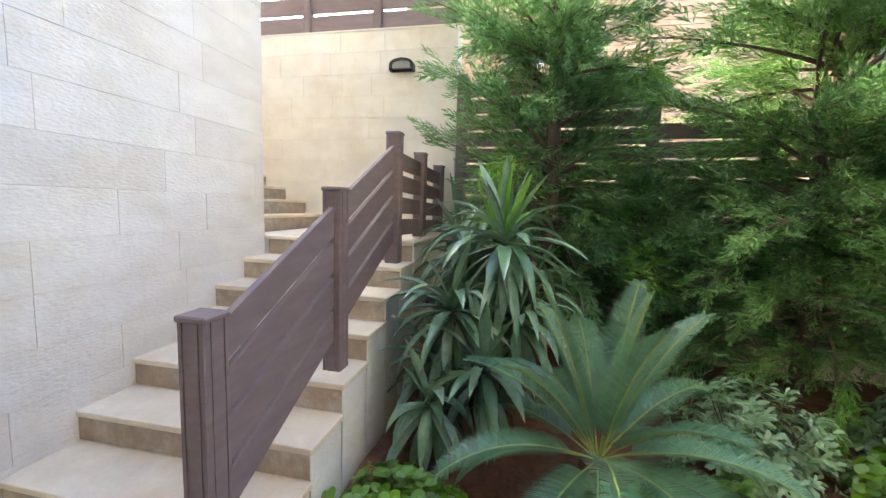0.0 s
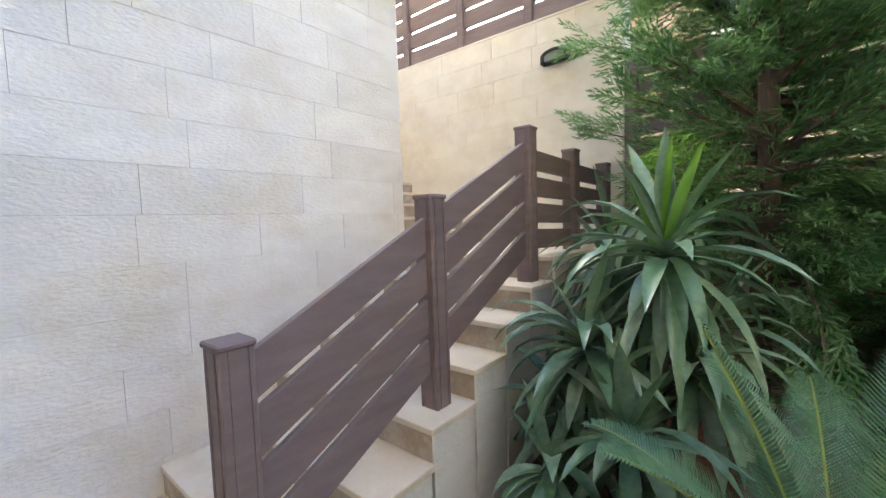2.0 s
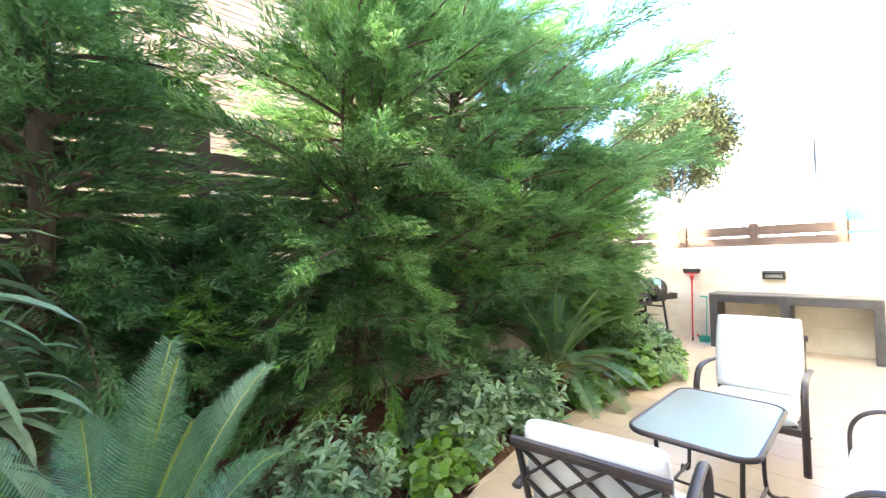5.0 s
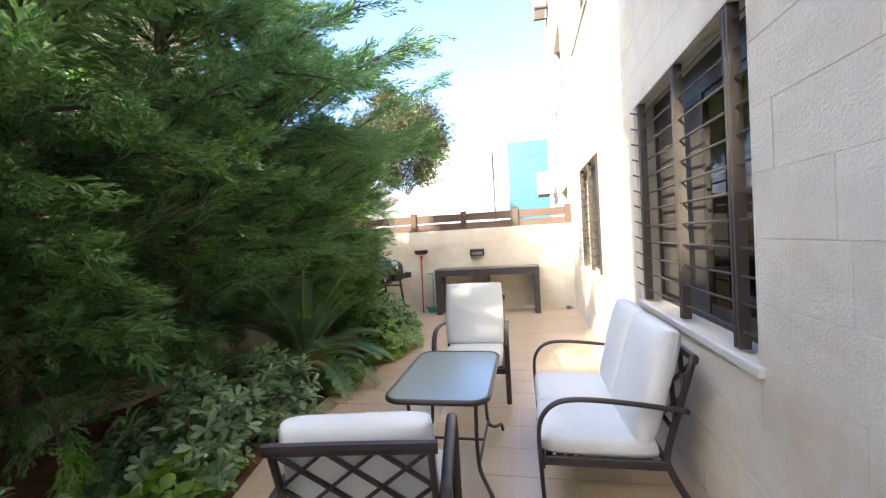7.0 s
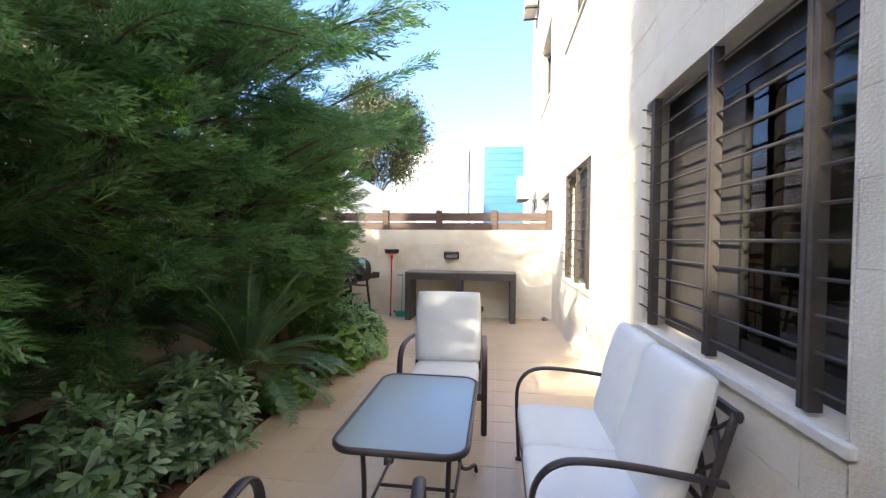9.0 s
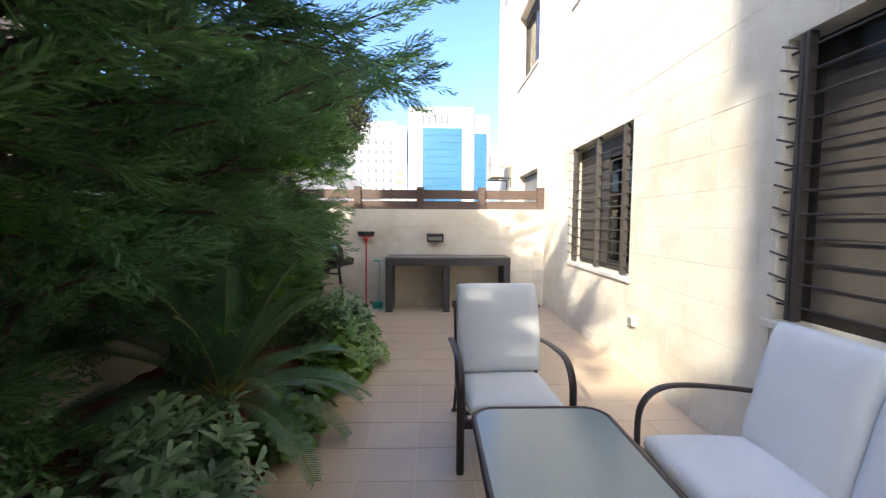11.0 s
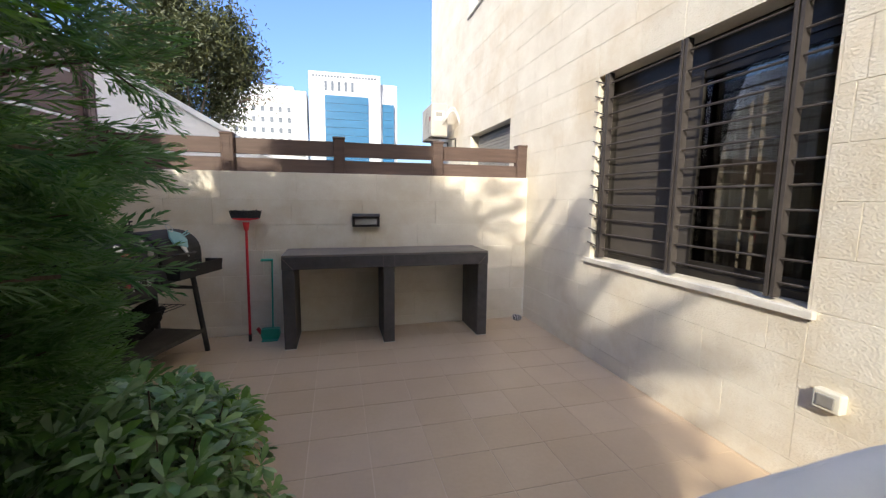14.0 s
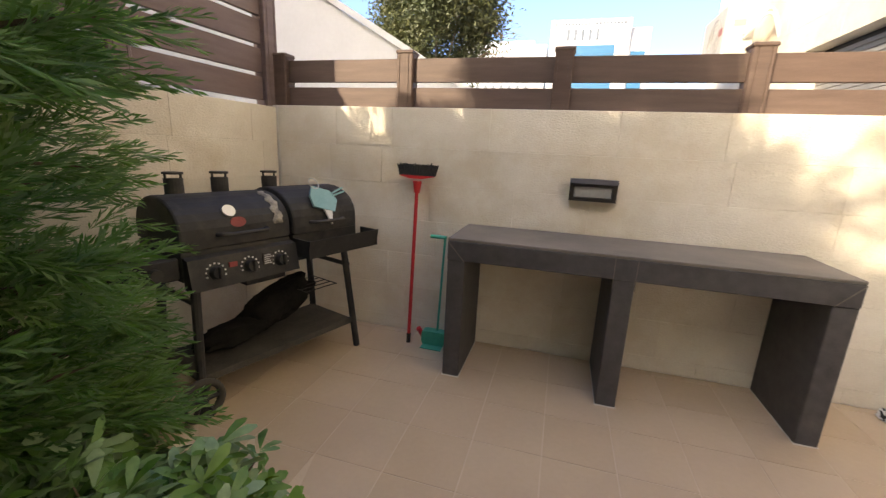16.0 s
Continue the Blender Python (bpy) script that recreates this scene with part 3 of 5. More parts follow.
FLAKE = mat("flaked_bare_metal", (0.10, 0.09, 0.08), (0.55, 0.50, 0.42), 0.7, scale=22, grain=90, bump=0.3)
TEAL = mat("teal_rubber", (0.17, 0.36, 0.38), (0.26, 0.48, 0.50), 0.55, scale=6, grain=80, bump=0.05)
WHITE_P = mat("white_paint_metal", (0.62, 0.61, 0.57), (0.74, 0.72, 0.68), 0.45, scale=4, grain=90, bump=0.03)
CREAM_P = mat("cream_plastic", (0.66, 0.62, 0.52), (0.74, 0.70, 0.60), 0.4, scale=5, grain=80, bump=0)
LAMP_GLASS = mat("frosted_lamp_glass", (0.32, 0.32, 0.31), (0.45, 0.45, 0.44), 0.35, scale=9, grain=120, bump=0.1)
MARK = mat("white_print", (0.7, 0.7, 0.7), (0.8, 0.8, 0.8), 0.5, bump=0)


def table_glass():
    m = bpy.data.materials.new("rippled_table_glass")
    m.use_nodes = True
    n, l = m.node_tree.nodes, m.node_tree.links
    tc = n.new("ShaderNodeTexCoord")
    no = n.new("ShaderNodeTexNoise")
    no.inputs["Scale"].default_value = 42
    no.inputs["Detail"].default_value = 2
    l.new(tc.outputs["Object"], no.inputs["Vector"])
    bp = n.new("ShaderNodeBump")
    bp.inputs["Strength"].default_value = 0.35
    bp.inputs["Distance"].default_value = 0.004
    l.new(no.outputs["Fac"], bp.inputs["Height"])
    gl = n.new("ShaderNodeBsdfGlossy")
    gl.inputs["Roughness"].default_value = 0.12
    l.new(bp.outputs["Normal"], gl.inputs["Normal"])
    df = n.new("ShaderNodeBsdfDiffuse")
    df.inputs["Color"].default_value = (0.62, 0.72, 0.68, 1)
    tr = n.new("ShaderNodeBsdfTransparent")
    tr.inputs["Color"].default_value = (0.80, 0.90, 0.87, 1)
    m1 = n.new("ShaderNodeMixShader")
    m1.inputs[0].default_value = 0.48
    l.new(tr.outputs[0], m1.inputs[1])
    l.new(df.outputs[0], m1.inputs[2])
    fr = n.new("ShaderNodeFresnel")
    fr.inputs["IOR"].default_value = 1.6
    m2 = n.new("ShaderNodeMixShader")
    l.new(fr.outputs[0], m2.inputs[0])
    l.new(m1.outputs[0], m2.inputs[1])
    l.new(gl.outputs[0], m2.inputs[2])
    l.new(m2.outputs[0], n["Material Output"].inputs["Surface"])
    return m


TABLE_GLASS = table_glass()


def smooth_line(pts, n=5):
    """Catmull-Rom through points."""
    p = [Vector(q) for q in pts]
    p = [p[0] * 2 - p[1], *p, p[-1] * 2 - p[-2]]
    out = []
    for i in range(1, len(p) - 2):
        for k in range(n):
            t = k / n
            out.append(0.5 * ((2 * p[i]) + (p[i + 1] - p[i - 1]) * t + (2 * p[i - 1] - 5 * p[i] + 4 * p[i + 1] - p[i + 2]) * t * t
                              + (3 * p[i] - p[i - 1] - 3 * p[i + 1] + p[i + 2]) * t ** 3))
    out.append(p[-2])
    return out


def cushion_mesh(w, d, t, seed, r=0.035):
    """A stuffed pad w by d by t about the origin, with soft edges and a slightly uneven fill."""
    bm = bmesh.new()
    nx, ny = 18, 18

    def prof(u):
        return (1 - abs(u) ** 7) ** (1 / 3.2)
    sheets = []
    for sg in (1, -1):
        rows = []
        for i in range(nx + 1):
            row = []
            for j in range(ny + 1):
                u, v = math.sin(math.pi * (i / nx - 0.5)), math.sin(math.pi * (j / ny - 0.5))
                hgt = t / 2 * prof(u) * prof(v) * (1 + 0.10 * (1 - u * u) * (1 - v * v) + 0.10 * noise.noise((u * 2.1 + seed, v * 2.1, sg)))
                cx = 1 - 0.025 * v * v - 0.02 * (abs(u) * abs(v)) ** 4
                row.append((u * w / 2 * cx, v * d / 2 * (1 - 0.02 * (abs(u) * abs(v)) ** 4), sg * hgt))
            rows.append(row)
        sheets.append(rows)
    vt = [[bm.verts.new(p) for p in row] for row in sheets[0]]
    vb = [[vt[i][j] if i in (0, nx) or j in (0, ny) else bm.verts.new(sheets[1][i][j]) for j in range(ny + 1)] for i in range(nx + 1)]
    for i in range(nx):
        for j in range(ny):
            bm.faces.new((vt[i][j], vt[i + 1][j], vt[i + 1][j + 1], vt[i][j + 1]))
            q = (vb[i][j], vb[i][j + 1], vb[i + 1][j + 1], vb[i + 1][j])
            try:
                bm.faces.new(q)
            except ValueError:
                pass
    return bm


def pad(name, parent, w, d, t, seed, m, label):
    bm = cushion_mesh(w, d, t, seed)
    bm.transform(m)
    ob = part(name, bm, CUSHION, parent, label, smooth=True)
    seam = bmesh.new()
    pts = []
    for k in range(49):
        a = k / 48 * math.tau
        c, s = math.cos(a), math.sin(a)
        q = 1 / max(abs(c), abs(s)) ** 0.93
        pts.append(m @ Vector((c * q * w / 2 * 0.985, s * q * d / 2 * 0.985, t * 0.18)))
    tube(seam, pts, 0.005, 0.005, 5)
    part("piping", seam, CUSHION, ob, "thin sewn piping")
    return ob


def garden_seat(name, width, seats, label, category, at, rz, lift=0.0, zt=0.84):
    """A tube-framed garden seat facing local +y."""
    t = thing(name, label, category, "patio lounge set", at=at, rz=rz)
    hw = width / 2
    for s in (-1, 1):
        x = s * hw
        arm = smooth_line([(x, 0.335, 0.0), (x, 0.345, 0.22), (x, 0.352, 0.42), (x, 0.335, 0.53), (x, 0.27, 0.605), (x, 0.16, 0.632), (x, -0.06, 0.622), (x, -0.36, 0.585)], 5)
        part("armrest", tube(bmesh.new(), arm, 0.046, 0.024, 10, up=(0, 0.3, 1)), TUBE, t, "curved bronze armrest running into the front leg", smooth=True)
        xi = s * (hw - 0.035)
        leg = smooth_line([(xi, -0.44, 0.0), (xi, -0.37, 0.10), (xi, -0.28, 0.27), (xi, -0.27, 0.36), (xi, -0.33, 0.58), (xi, -0.405, zt)], 5)
        part("back_leg", tube(bmesh.new(), leg, 0.036, 0.026, 8, up=(1, 0, 0)), TUBE, t, smooth=True)
        part("seat_rail", boxm(xi - 0.012, -0.28, 0.27, xi + 0.012, 0.34, 0.318, 0.004), TUBE, t)
    iw = hw - 0.035
    part("front_rail", boxm(-hw, 0.325, 0.265, hw, 0.350, 0.318, 0.004), TUBE, t)
    part("rear_rail", boxm(-iw, -0.29, 0.27, iw, -0.265, 0.30, 0.004), TUBE, t)
    part("top_rail", tube(bmesh.new(), [(-hw + 0.01, -0.405, zt - 0.005), (0, -0.407, zt - 0.002), (hw - 0.01, -0.405, zt - 0.005)], 0.030, 0.050, 8), TUBE, t)
    part("low_rail", tube(bmesh.new(), [(-iw, -0.305, 0.47), (iw, -0.305, 0.47)], 0.022, 0.03, 8), TUBE, t)
    for k in range(int(5 * seats)):
        y = -0.2 + 0.5 * k / max(1, 5 * seats - 1)
        part("seat_slat", boxm(-iw + 0.013, y - 0.018, 0.272, iw - 0.013, y + 0.018, 0.284), TUBE, t)
    n = int(3 * seats)
    cw = 2 * iw / n

    def on_back(x, z):
        return (x, -0.305 - (z - 0.47) * (0.10 / 0.365), z)
    zl, zm, zh = 0.485, (zt + 0.465) / 2, zt - 0.02
    for k in range(n):
        xa, xb = -iw + k * cw, -iw + (k + 1) * cw
        for p, q in (((xa, zl), (xb, zm)), ((xa, zm), (xb, zl)), ((xa, zm), (xb, zh)), ((xa, zh), (xb, zm))):
            part("lattice_bar", tube(bmesh.new(), [on_back(*p), on_back(*q)], 0.014, 0.028, 6, up=(0, 1, 0)), TUBE, t)
    sw = (2 * iw - 0.01) / seats
    for k in range(seats):
        cx = -iw + 0.005 + sw * (k + 0.5)
        pad("seat_cushion", t, sw - 0.008, 0.60, 0.125, 3 + k, pose(cx, 0.055, 0.358, 2), "white canvas seat cushion")
        pad("back_cushion", t, sw - 0.012 + (0.035 if seats == 1 else 0.0), 0.62, 0.14, 8 + k, pose(cx, -0.240, 0.675 + lift, 106 - 2 * k, 0, 1.5 - 3 * k), "white canvas back cushion")
    for s in (-1, 1):
        for y in (0.335, -0.44):
            part("foot", rod(bmesh.new(), (s * (hw if y > 0 else hw - 0.035), y, 0.0), (s * (hw if y > 0 else hw - 0.035), y, 0.012), 0.022, 10), BLACK, t)
    return t


garden_seat("garden_chair", 0.65, 1, "bronze-framed garden chair with white cushions facing the glass table", "chair", (0.555, 2.70, 0), 182, 0.03)
garden_seat("garden_chair", 0.62, 1, "bronze-framed garden chair with lattice back and white cushions", "chair", (0.43, 0.454, 0), 8, -0.105, 0.805)
garden_seat("garden_sofa", 1.14, 2, "two-seat bronze-framed garden sofa with white cushions below the window", "sofa", (1.47, 1.50, 0), 90)

# glass table
TX0, TX1, TY0, TY1, TZ = 0.25, 0.87, 0.94, 1.92, 0.60
table = thing("glass_table", "low garden table with rippled glass top and bronze frame", "table", "patio lounge set", at=((TX0 + TX1) / 2, (TY0 + TY1) / 2, 0))
hw, hl = (TX1 - TX0) / 2, (TY1 - TY0) / 2


def rounded(hw, hl, r, n=7):
    out = []
    for cx, cy, a0 in ((hw - r, hl - r, 0), (-hw + r, hl - r, 90), (-hw + r, -hl + r, 180), (hw - r, -hl + r, 270)):
        for k in range(n):
            a = radians(a0 + 90 * k / (n - 1))
            out.append((cx + r * math.cos(a), cy + r * math.sin(a)))
    return out


ring = rounded(hw - 0.012, hl - 0.012, 0.10)
bm = tube(bmesh.new(), [(x, y, TZ - 0.012) for x, y in [*ring, ring[0]]], 0.026, 0.034, 8)
part("rim", bm, TUBE, table, "bronze rim", smooth=True)
g = part("glass_top", prism(bmesh.new(), rounded(hw - 0.016, hl - 0.016, 0.09), "z", TZ - 0.008, TZ - 0.002), TABLE_GLASS, table, "rippled clear glass top")
g.visible_shadow = False
for sx in (-1, 1):
    for sy in (-1, 1):
        a = smooth_line([(sx * (hw - 0.10), sy * (hl - 0.20), TZ - 0.03), (sx * (hw - 0.11), sy * (hl - 0.21), 0.30), (sx * (hw - 0.10), sy * (hl - 0.20), 0.13),
                         (sx * (hw - 0.06), sy * (hl - 0.14), 0.075), (sx * (hw - 0.02), sy * (hl - 0.06), 0.055), (sx * (hw - 0.01), sy * (hl - 0.04), 0.0)], 4)
        part("leg", tube(bmesh.new(), a, 0.024, 0.024, 8, up=(1, 0.2, 0)), TUBE, table, smooth=True)
    part("stretcher", rod(bmesh.new(), (sx * (hw - 0.10), -(hl - 0.20), 0.15), (sx * (hw - 0.10), hl - 0.20, 0.15), 0.009, 8), TUBE, table)
part("stretcher", rod(bmesh.new(), (-(hw - 0.10), 0, 0.15), (hw - 0.10, 0, 0.15), 0.009, 8), TUBE, table)
part("cross_rail", boxm(-(hw - 0.02), -0.012, TZ - 0.04, hw - 0.02, 0.012, TZ - 0.02), TUBE, table)

# counter
counter = thing("stone_counter", "charcoal stone outdoor counter on three slab legs against the wall", "counter", at=(0.33, 6.72, 0))
part("top", boxm(-0.99, -0.26, 0.868, 0.99, 0.26, 0.885, 0.003), DUSTY, counter, "dusty grey stone worktop")
part("fascia", boxm(-0.99, -0.262, 0.752, 0.99, -0.20, 0.867, 0.004), CHARCOAL, counter)
part("slab", boxm(-0.985, -0.20, 0.775, 0.985, 0.258, 0.866), CHARCOAL, counter)
for xa, xb in ((-0.988, -0.885), (-0.075, 0.032), (0.885, 0.988)):
    part("leg", boxm(xa, -0.258, 0.0, xb, 0.262, 0.751, 0.004), CHARCOAL, counter)

for x in (-0.989, 0.989):
    d = 0.103 if x < 0 else -0.103
    seam = prism(bmesh.new(), [(x, 0.866), (x + d, 0.752), (x + d * 0.97, 0.748), (x, 0.858)], "y", -0.2632, -0.2590)
    part("mitre_joint", seam, DUSTY, counter, "pale mitre joint")
for x in (-0.078, 0.032):
    part("joint", boxm(x, -0.2630, 0.700, x + 0.003, -0.2585, 0.866), DUSTY, counter, "pale joint line")
for xa, xb in ((-0.988, -0.885), (-0.075, 0.032), (0.885, 0.988)):
    part("foot_joint", boxm(xa - 0.004, -0.263, 0.0, xb + 0.004, 0.262, 0.006, 0.002), SILL, counter, "pale mortar line at the foot")

# barbecue
grill = thing("barbecue_grill", "black dual gas and charcoal barbecue on a wheeled cart", "barbecue", at=(-1.69, 5.58, 0), rz=71.6)


def leg_tube(a, b, r=0.019):
    return rod(bmesh.new(), a, b, r, 10)


for x, y, xt, yt in ((0.06, 0.0, 0.10, 0.05), (0.06, 0.46, 0.10, 0.42), (1.10, 0.0, 1.03, 0.05), (1.10, 0.46, 1.03, 0.42)):
    lg = part("leg", leg_tube((x, y, 0.0), (xt, yt, 0.74), 0.022), BLACK, grill)
for x in (0.085, 1.055):
    part("side_rail", leg_tube((x, 0.03, 0.60), (x, 0.43, 0.60), 0.015), BLACK, grill)
part("bottom_shelf", box(boxm(0.06, 0.01, 0.19, 1.08, 0.45, 0.205, 0.003), 0.06, 0.0, 0.185, 1.08, 0.012, 0.225, 0.003), BLACK_DULL, grill, "dusty black bottom shelf")
for y in (-0.02, 0.48):
    w = part("wheel", bmesh.new(), BLACK, grill)
    bm = bmesh.new()
    n = 28
    prof = [(0.100, -0.018), (0.112, -0.010), (0.112, 0.010), (0.100, 0.018), (0.078, 0.012), (0.078, -0.012)]
    rings = [[bm.verts.new((0.05 + r * math.cos(k * math.tau / n), y + o, 0.112 + r * math.sin(k * math.tau / n))) for r, o in prof] for k in range(n)]
    for k in range(n):
        a, b = rings[k], rings[(k + 1) % n]
        for i in range(6):
            bm.faces.new((a[i], a[(i + 1) % 6], b[(i + 1) % 6], b[i]))
    part("tyre", bm, BLACK_DULL, w, smooth=True)
    for k in range(6):
        a = k * math.tau / 6
        part("spoke", rod(bmesh.new(), (0.05, y, 0.112), (0.05 + 0.085 * math.cos(a), y, 0.112 + 0.085 * math.sin(a)), 0.011, 6), BLACK, w)
    part("hub", rod(bmesh.new(), (0.05, y - 0.02, 0.112), (0.05, y + 0.02, 0.112), 0.024, 12), BLACK, w)


def barrel(x0, x1, y0, y1, z0, z1, n=16):
    """A lid: a round-backed profile drawn along x."""
    cy, hw2 = (y0 + y1) / 2, (y1 - y0) / 2
    prof = [(y0, z0), *[(cy - hw2 * math.cos(math.pi * k / n), z0 + 0.04 + (z1 - z0 - 0.04) * math.sin(math.pi * k / n) ** 0.8) for k in range(n + 1)], (y1, z0)]
    bm = prism(bmesh.new(), prof, "x", x0, x1)
    es = [e for e in bm.edges if abs(e.verts[0].co.x - e.verts[1].co.x) < 1e-6 and abs(abs(e.verts[0].co.x - (x0 + x1) / 2) - (x1 - x0) / 2) < 1e-5]
    bmesh.ops.bevel(bm, geom=es, offset=0.012, segments=2, affect="EDGES", profile=0.5)
    return bm


part("gas_box", boxm(0.03, 0.0, 0.72, 0.60, 0.47, 0.868, 0.012, 2), BLACK, grill, "black fire box")
lid = part("gas_lid", barrel(0.03, 0.60, -0.005, 0.475, 0.872, 1.105), BLACK, grill, "black rounded lid with flaking paint")
part("charcoal_box", prism(bmesh.new(), [(0.04, 0.70), (0.43, 0.70), (0.475, 0.78), (0.475, 0.868), (-0.005, 0.868), (-0.005, 0.78)], "x", 0.615, 1.09), BLACK, grill)
lid2 = part("charcoal_lid", barrel(0.615, 1.09, -0.012, 0.482, 0.872, 1.12), BLACK, grill, "black rounded barrel lid")
# front tray
bm = boxm(0.61, -0.155, 0.755, 1.12, -0.02, 0.765)
prism(bm, [(-0.155, 0.755), (-0.175, 0.86), (-0.167, 0.86), (-0.147, 0.765)], "x", 0.60, 1.13)
for x in (0.60, 1.122):
    box(bm, x, -0.165, 0.757, x + 0.008, -0.015, 0.858)
part("front_tray", bm, BLACK, grill, "open black front tray")
# control panel
panel = part("control_panel", prism(bmesh.new(), [(-0.075, 0.69), (-0.045, 0.835), (0.0, 0.845), (0.0, 0.69)], "x", 0.035, 0.60), BLACK, grill, "sloping black control panel")
for x in (0.15, 0.32, 0.49):
    c, d = Vector((x, -0.062, 0.762)), Vector((0, -0.98, 0.2))
    k = part("knob", rod(bmesh.new(), c, c + d * 0.035, 0.032, 18, 0.026), BLACK, panel, "black dial knob")
    part("knob_grip", box(bmesh.new(), x - 0.006, -0.115, 0.742, x + 0.006, -0.090, 0.800, 0.003), BLACK, panel)
    for a in range(-4, 5):
        r = radians(90 + a * 27)
        p = c + Vector((math.cos(r) * 0.045, 0, math.sin(r) * 0.045))
        p.y = -0.0755 + (p.z - 0.69) * (0.03 / 0.145)
        part("dial_mark", boxm(p.x - 0.004, p.y - 0.0025, p.z - 0.004, p.x + 0.004, p.y + 0.001, p.z + 0.004), MARK, panel)
part("name_plate", boxm(0.215, -0.0635, 0.775, 0.255, -0.056, 0.80), FADED_RED, panel)
plate = part("instruction_plate", boxm(0.390, -0.0655, 0.748, 0.445, -0.056, 0.815), BLACK_DULL, panel, "worn instruction plate")
for k in range(5):
    part("print_line", boxm(0.396, -0.0675, 0.757 + k * 0.011, 0.438 - 0.006 * (k % 3), -0.0650, 0.761 + k * 0.011), MARK, plate)
# stacks
for x in (0.17, 0.40, 0.70):
    s = part("chimney", rod(bmesh.new(), (x, 0.33, 1.04), (x, 0.335, 1.175), 0.044, 18), BLACK, grill)
    cap = rod(bmesh.new(), (x, 0.335, 1.196), (x, 0.335, 1.206), 0.048, 18)
    for o in (-0.036, 0.036):
        rod(cap, (x + o, 0.335, 1.172), (x + o, 0.335, 1.198), 0.006, 6)
    part("cap", cap, BLACK, s)
# thermometer, emblem, handles
tmid = Vector((0.28, 0.052, 1.020))
dirn = Vector((0, -0.8, 0.6))
th = part("thermometer", rod(bmesh.new(), tmid, tmid + dirn * 0.03, 0.032, 20), STEEL, lid, "round steel thermometer")
em = Matrix.Translation((0.31, 0.012, 0.978)) @ Euler((radians(72), 0, 0)).to_matrix().to_4x4()
bm = prism(bmesh.new(), [(0.040 * math.cos(k * math.tau / 20), 0.026 * math.sin(k * math.tau / 20)) for k in range(20)], "z", -0.004, 0.010)
bm.transform(em)
part("emblem", bm, FADED_RED, lid, "faded red oval plate")
for x0, x1, ld in ((0.20, 0.45, lid), (0.73, 0.96, lid2)):
    part("handle", tube(bmesh.new(), smooth_line([(x0, 0.0, 0.93), (x0 + 0.01, -0.045, 0.935), (x0 + 0.05, -0.06, 0.935), (x1 - 0.05, -0.06, 0.935), (x1 - 0.01, -0.045, 0.935), (x1, 0.0, 0.93)], 4), 0.022, 0.022, 8), BLACK, ld, "black lid handle")
# side burner shelf
part("side_shelf", boxm(-0.36, 0.04, 0.80, 0.025, 0.43, 0.83, 0.008), BLACK_DULL, grill, "black side burner shelf")
part("side_shelf_front", boxm(-0.36, 0.005, 0.74, 0.025, 0.039, 0.845, 0.008), BLACK, grill)
for k in range(4):
    part("burner_bar", rod(bmesh.new(), (-0.30 + 0.08 * k, 0.10, 0.838), (-0.30 + 0.08 * k, 0.37, 0.838), 0.006, 6), STEEL, grill)
for x in (-0.20, -0.08):
    part("side_knob", rod(bmesh.new(), (x, 0.006, 0.79), (x, -0.03, 0.79), 0.026, 16), BLACK, grill)
for k in range(5):
    part("rack_wire", rod(bmesh.new(), (0.80, 0.15 + 0.06 * k, 0.44), (1.05, 0.15 + 0.06 * k, 0.44), 0.0035, 5), BLACK, grill)
for x in (0.80, 1.05):
    part("rack_wire", rod(bmesh.new(), (x, 0.14, 0.44), (x, 0.44, 0.44), 0.0035, 5), BLACK, grill)
part("drip_tray", box(boxm(0.27, 0.02, 0.655, 0.66, 0.42, 0.668, 0.003), 0.36, 0.06, 0.615, 0.60, 0.38, 0.655, 0.004), BLACK, grill, "black drip tray under the fire box")
# flaking paint on the lid
bm = bmesh.new()
fl = random.Random(12)
cols = []
for k in range(15):
    th = math.pi * (0.7 + 6.2 * k / 14) / 16
    wob = 0.5 + 0.5 * math.sin(k * 1.7)
    xa, xb = 0.515 - 0.020 * wob + 0.030 * k / 14 * 0.5, 0.556 + 0.014 * fl.random() - 0.012 * wob
    yy, zz = 0.235 - 0.2405 * math.cos(th), 0.912 + 0.1935 * math.sin(th) ** 0.8
    cols.append([bm.verts.new((x, yy - 0.003 * math.cos(th) + dy, zz + 0.003 * math.sin(th) + dz)) for x, dy, dz in
                 ((xa, 0, 0), (xb, 0, 0), (xb, 0.004, -0.004), (xa, 0.004, -0.004))])
for p, q in zip(cols, cols[1:]):
    for i in range(4):
        bm.faces.new((p[i], p[(i + 1) % 4], q[(i + 1) % 4], q[i]))
bm.faces.new(cols[0][::-1])
bm.faces.new(cols[-1])
bmesh.ops.recalc_face_normals(bm, faces=bm.faces)
part("flaked_paint", bm, FLAKE, lid, "bare pale streak of flaked paint", smooth=True)
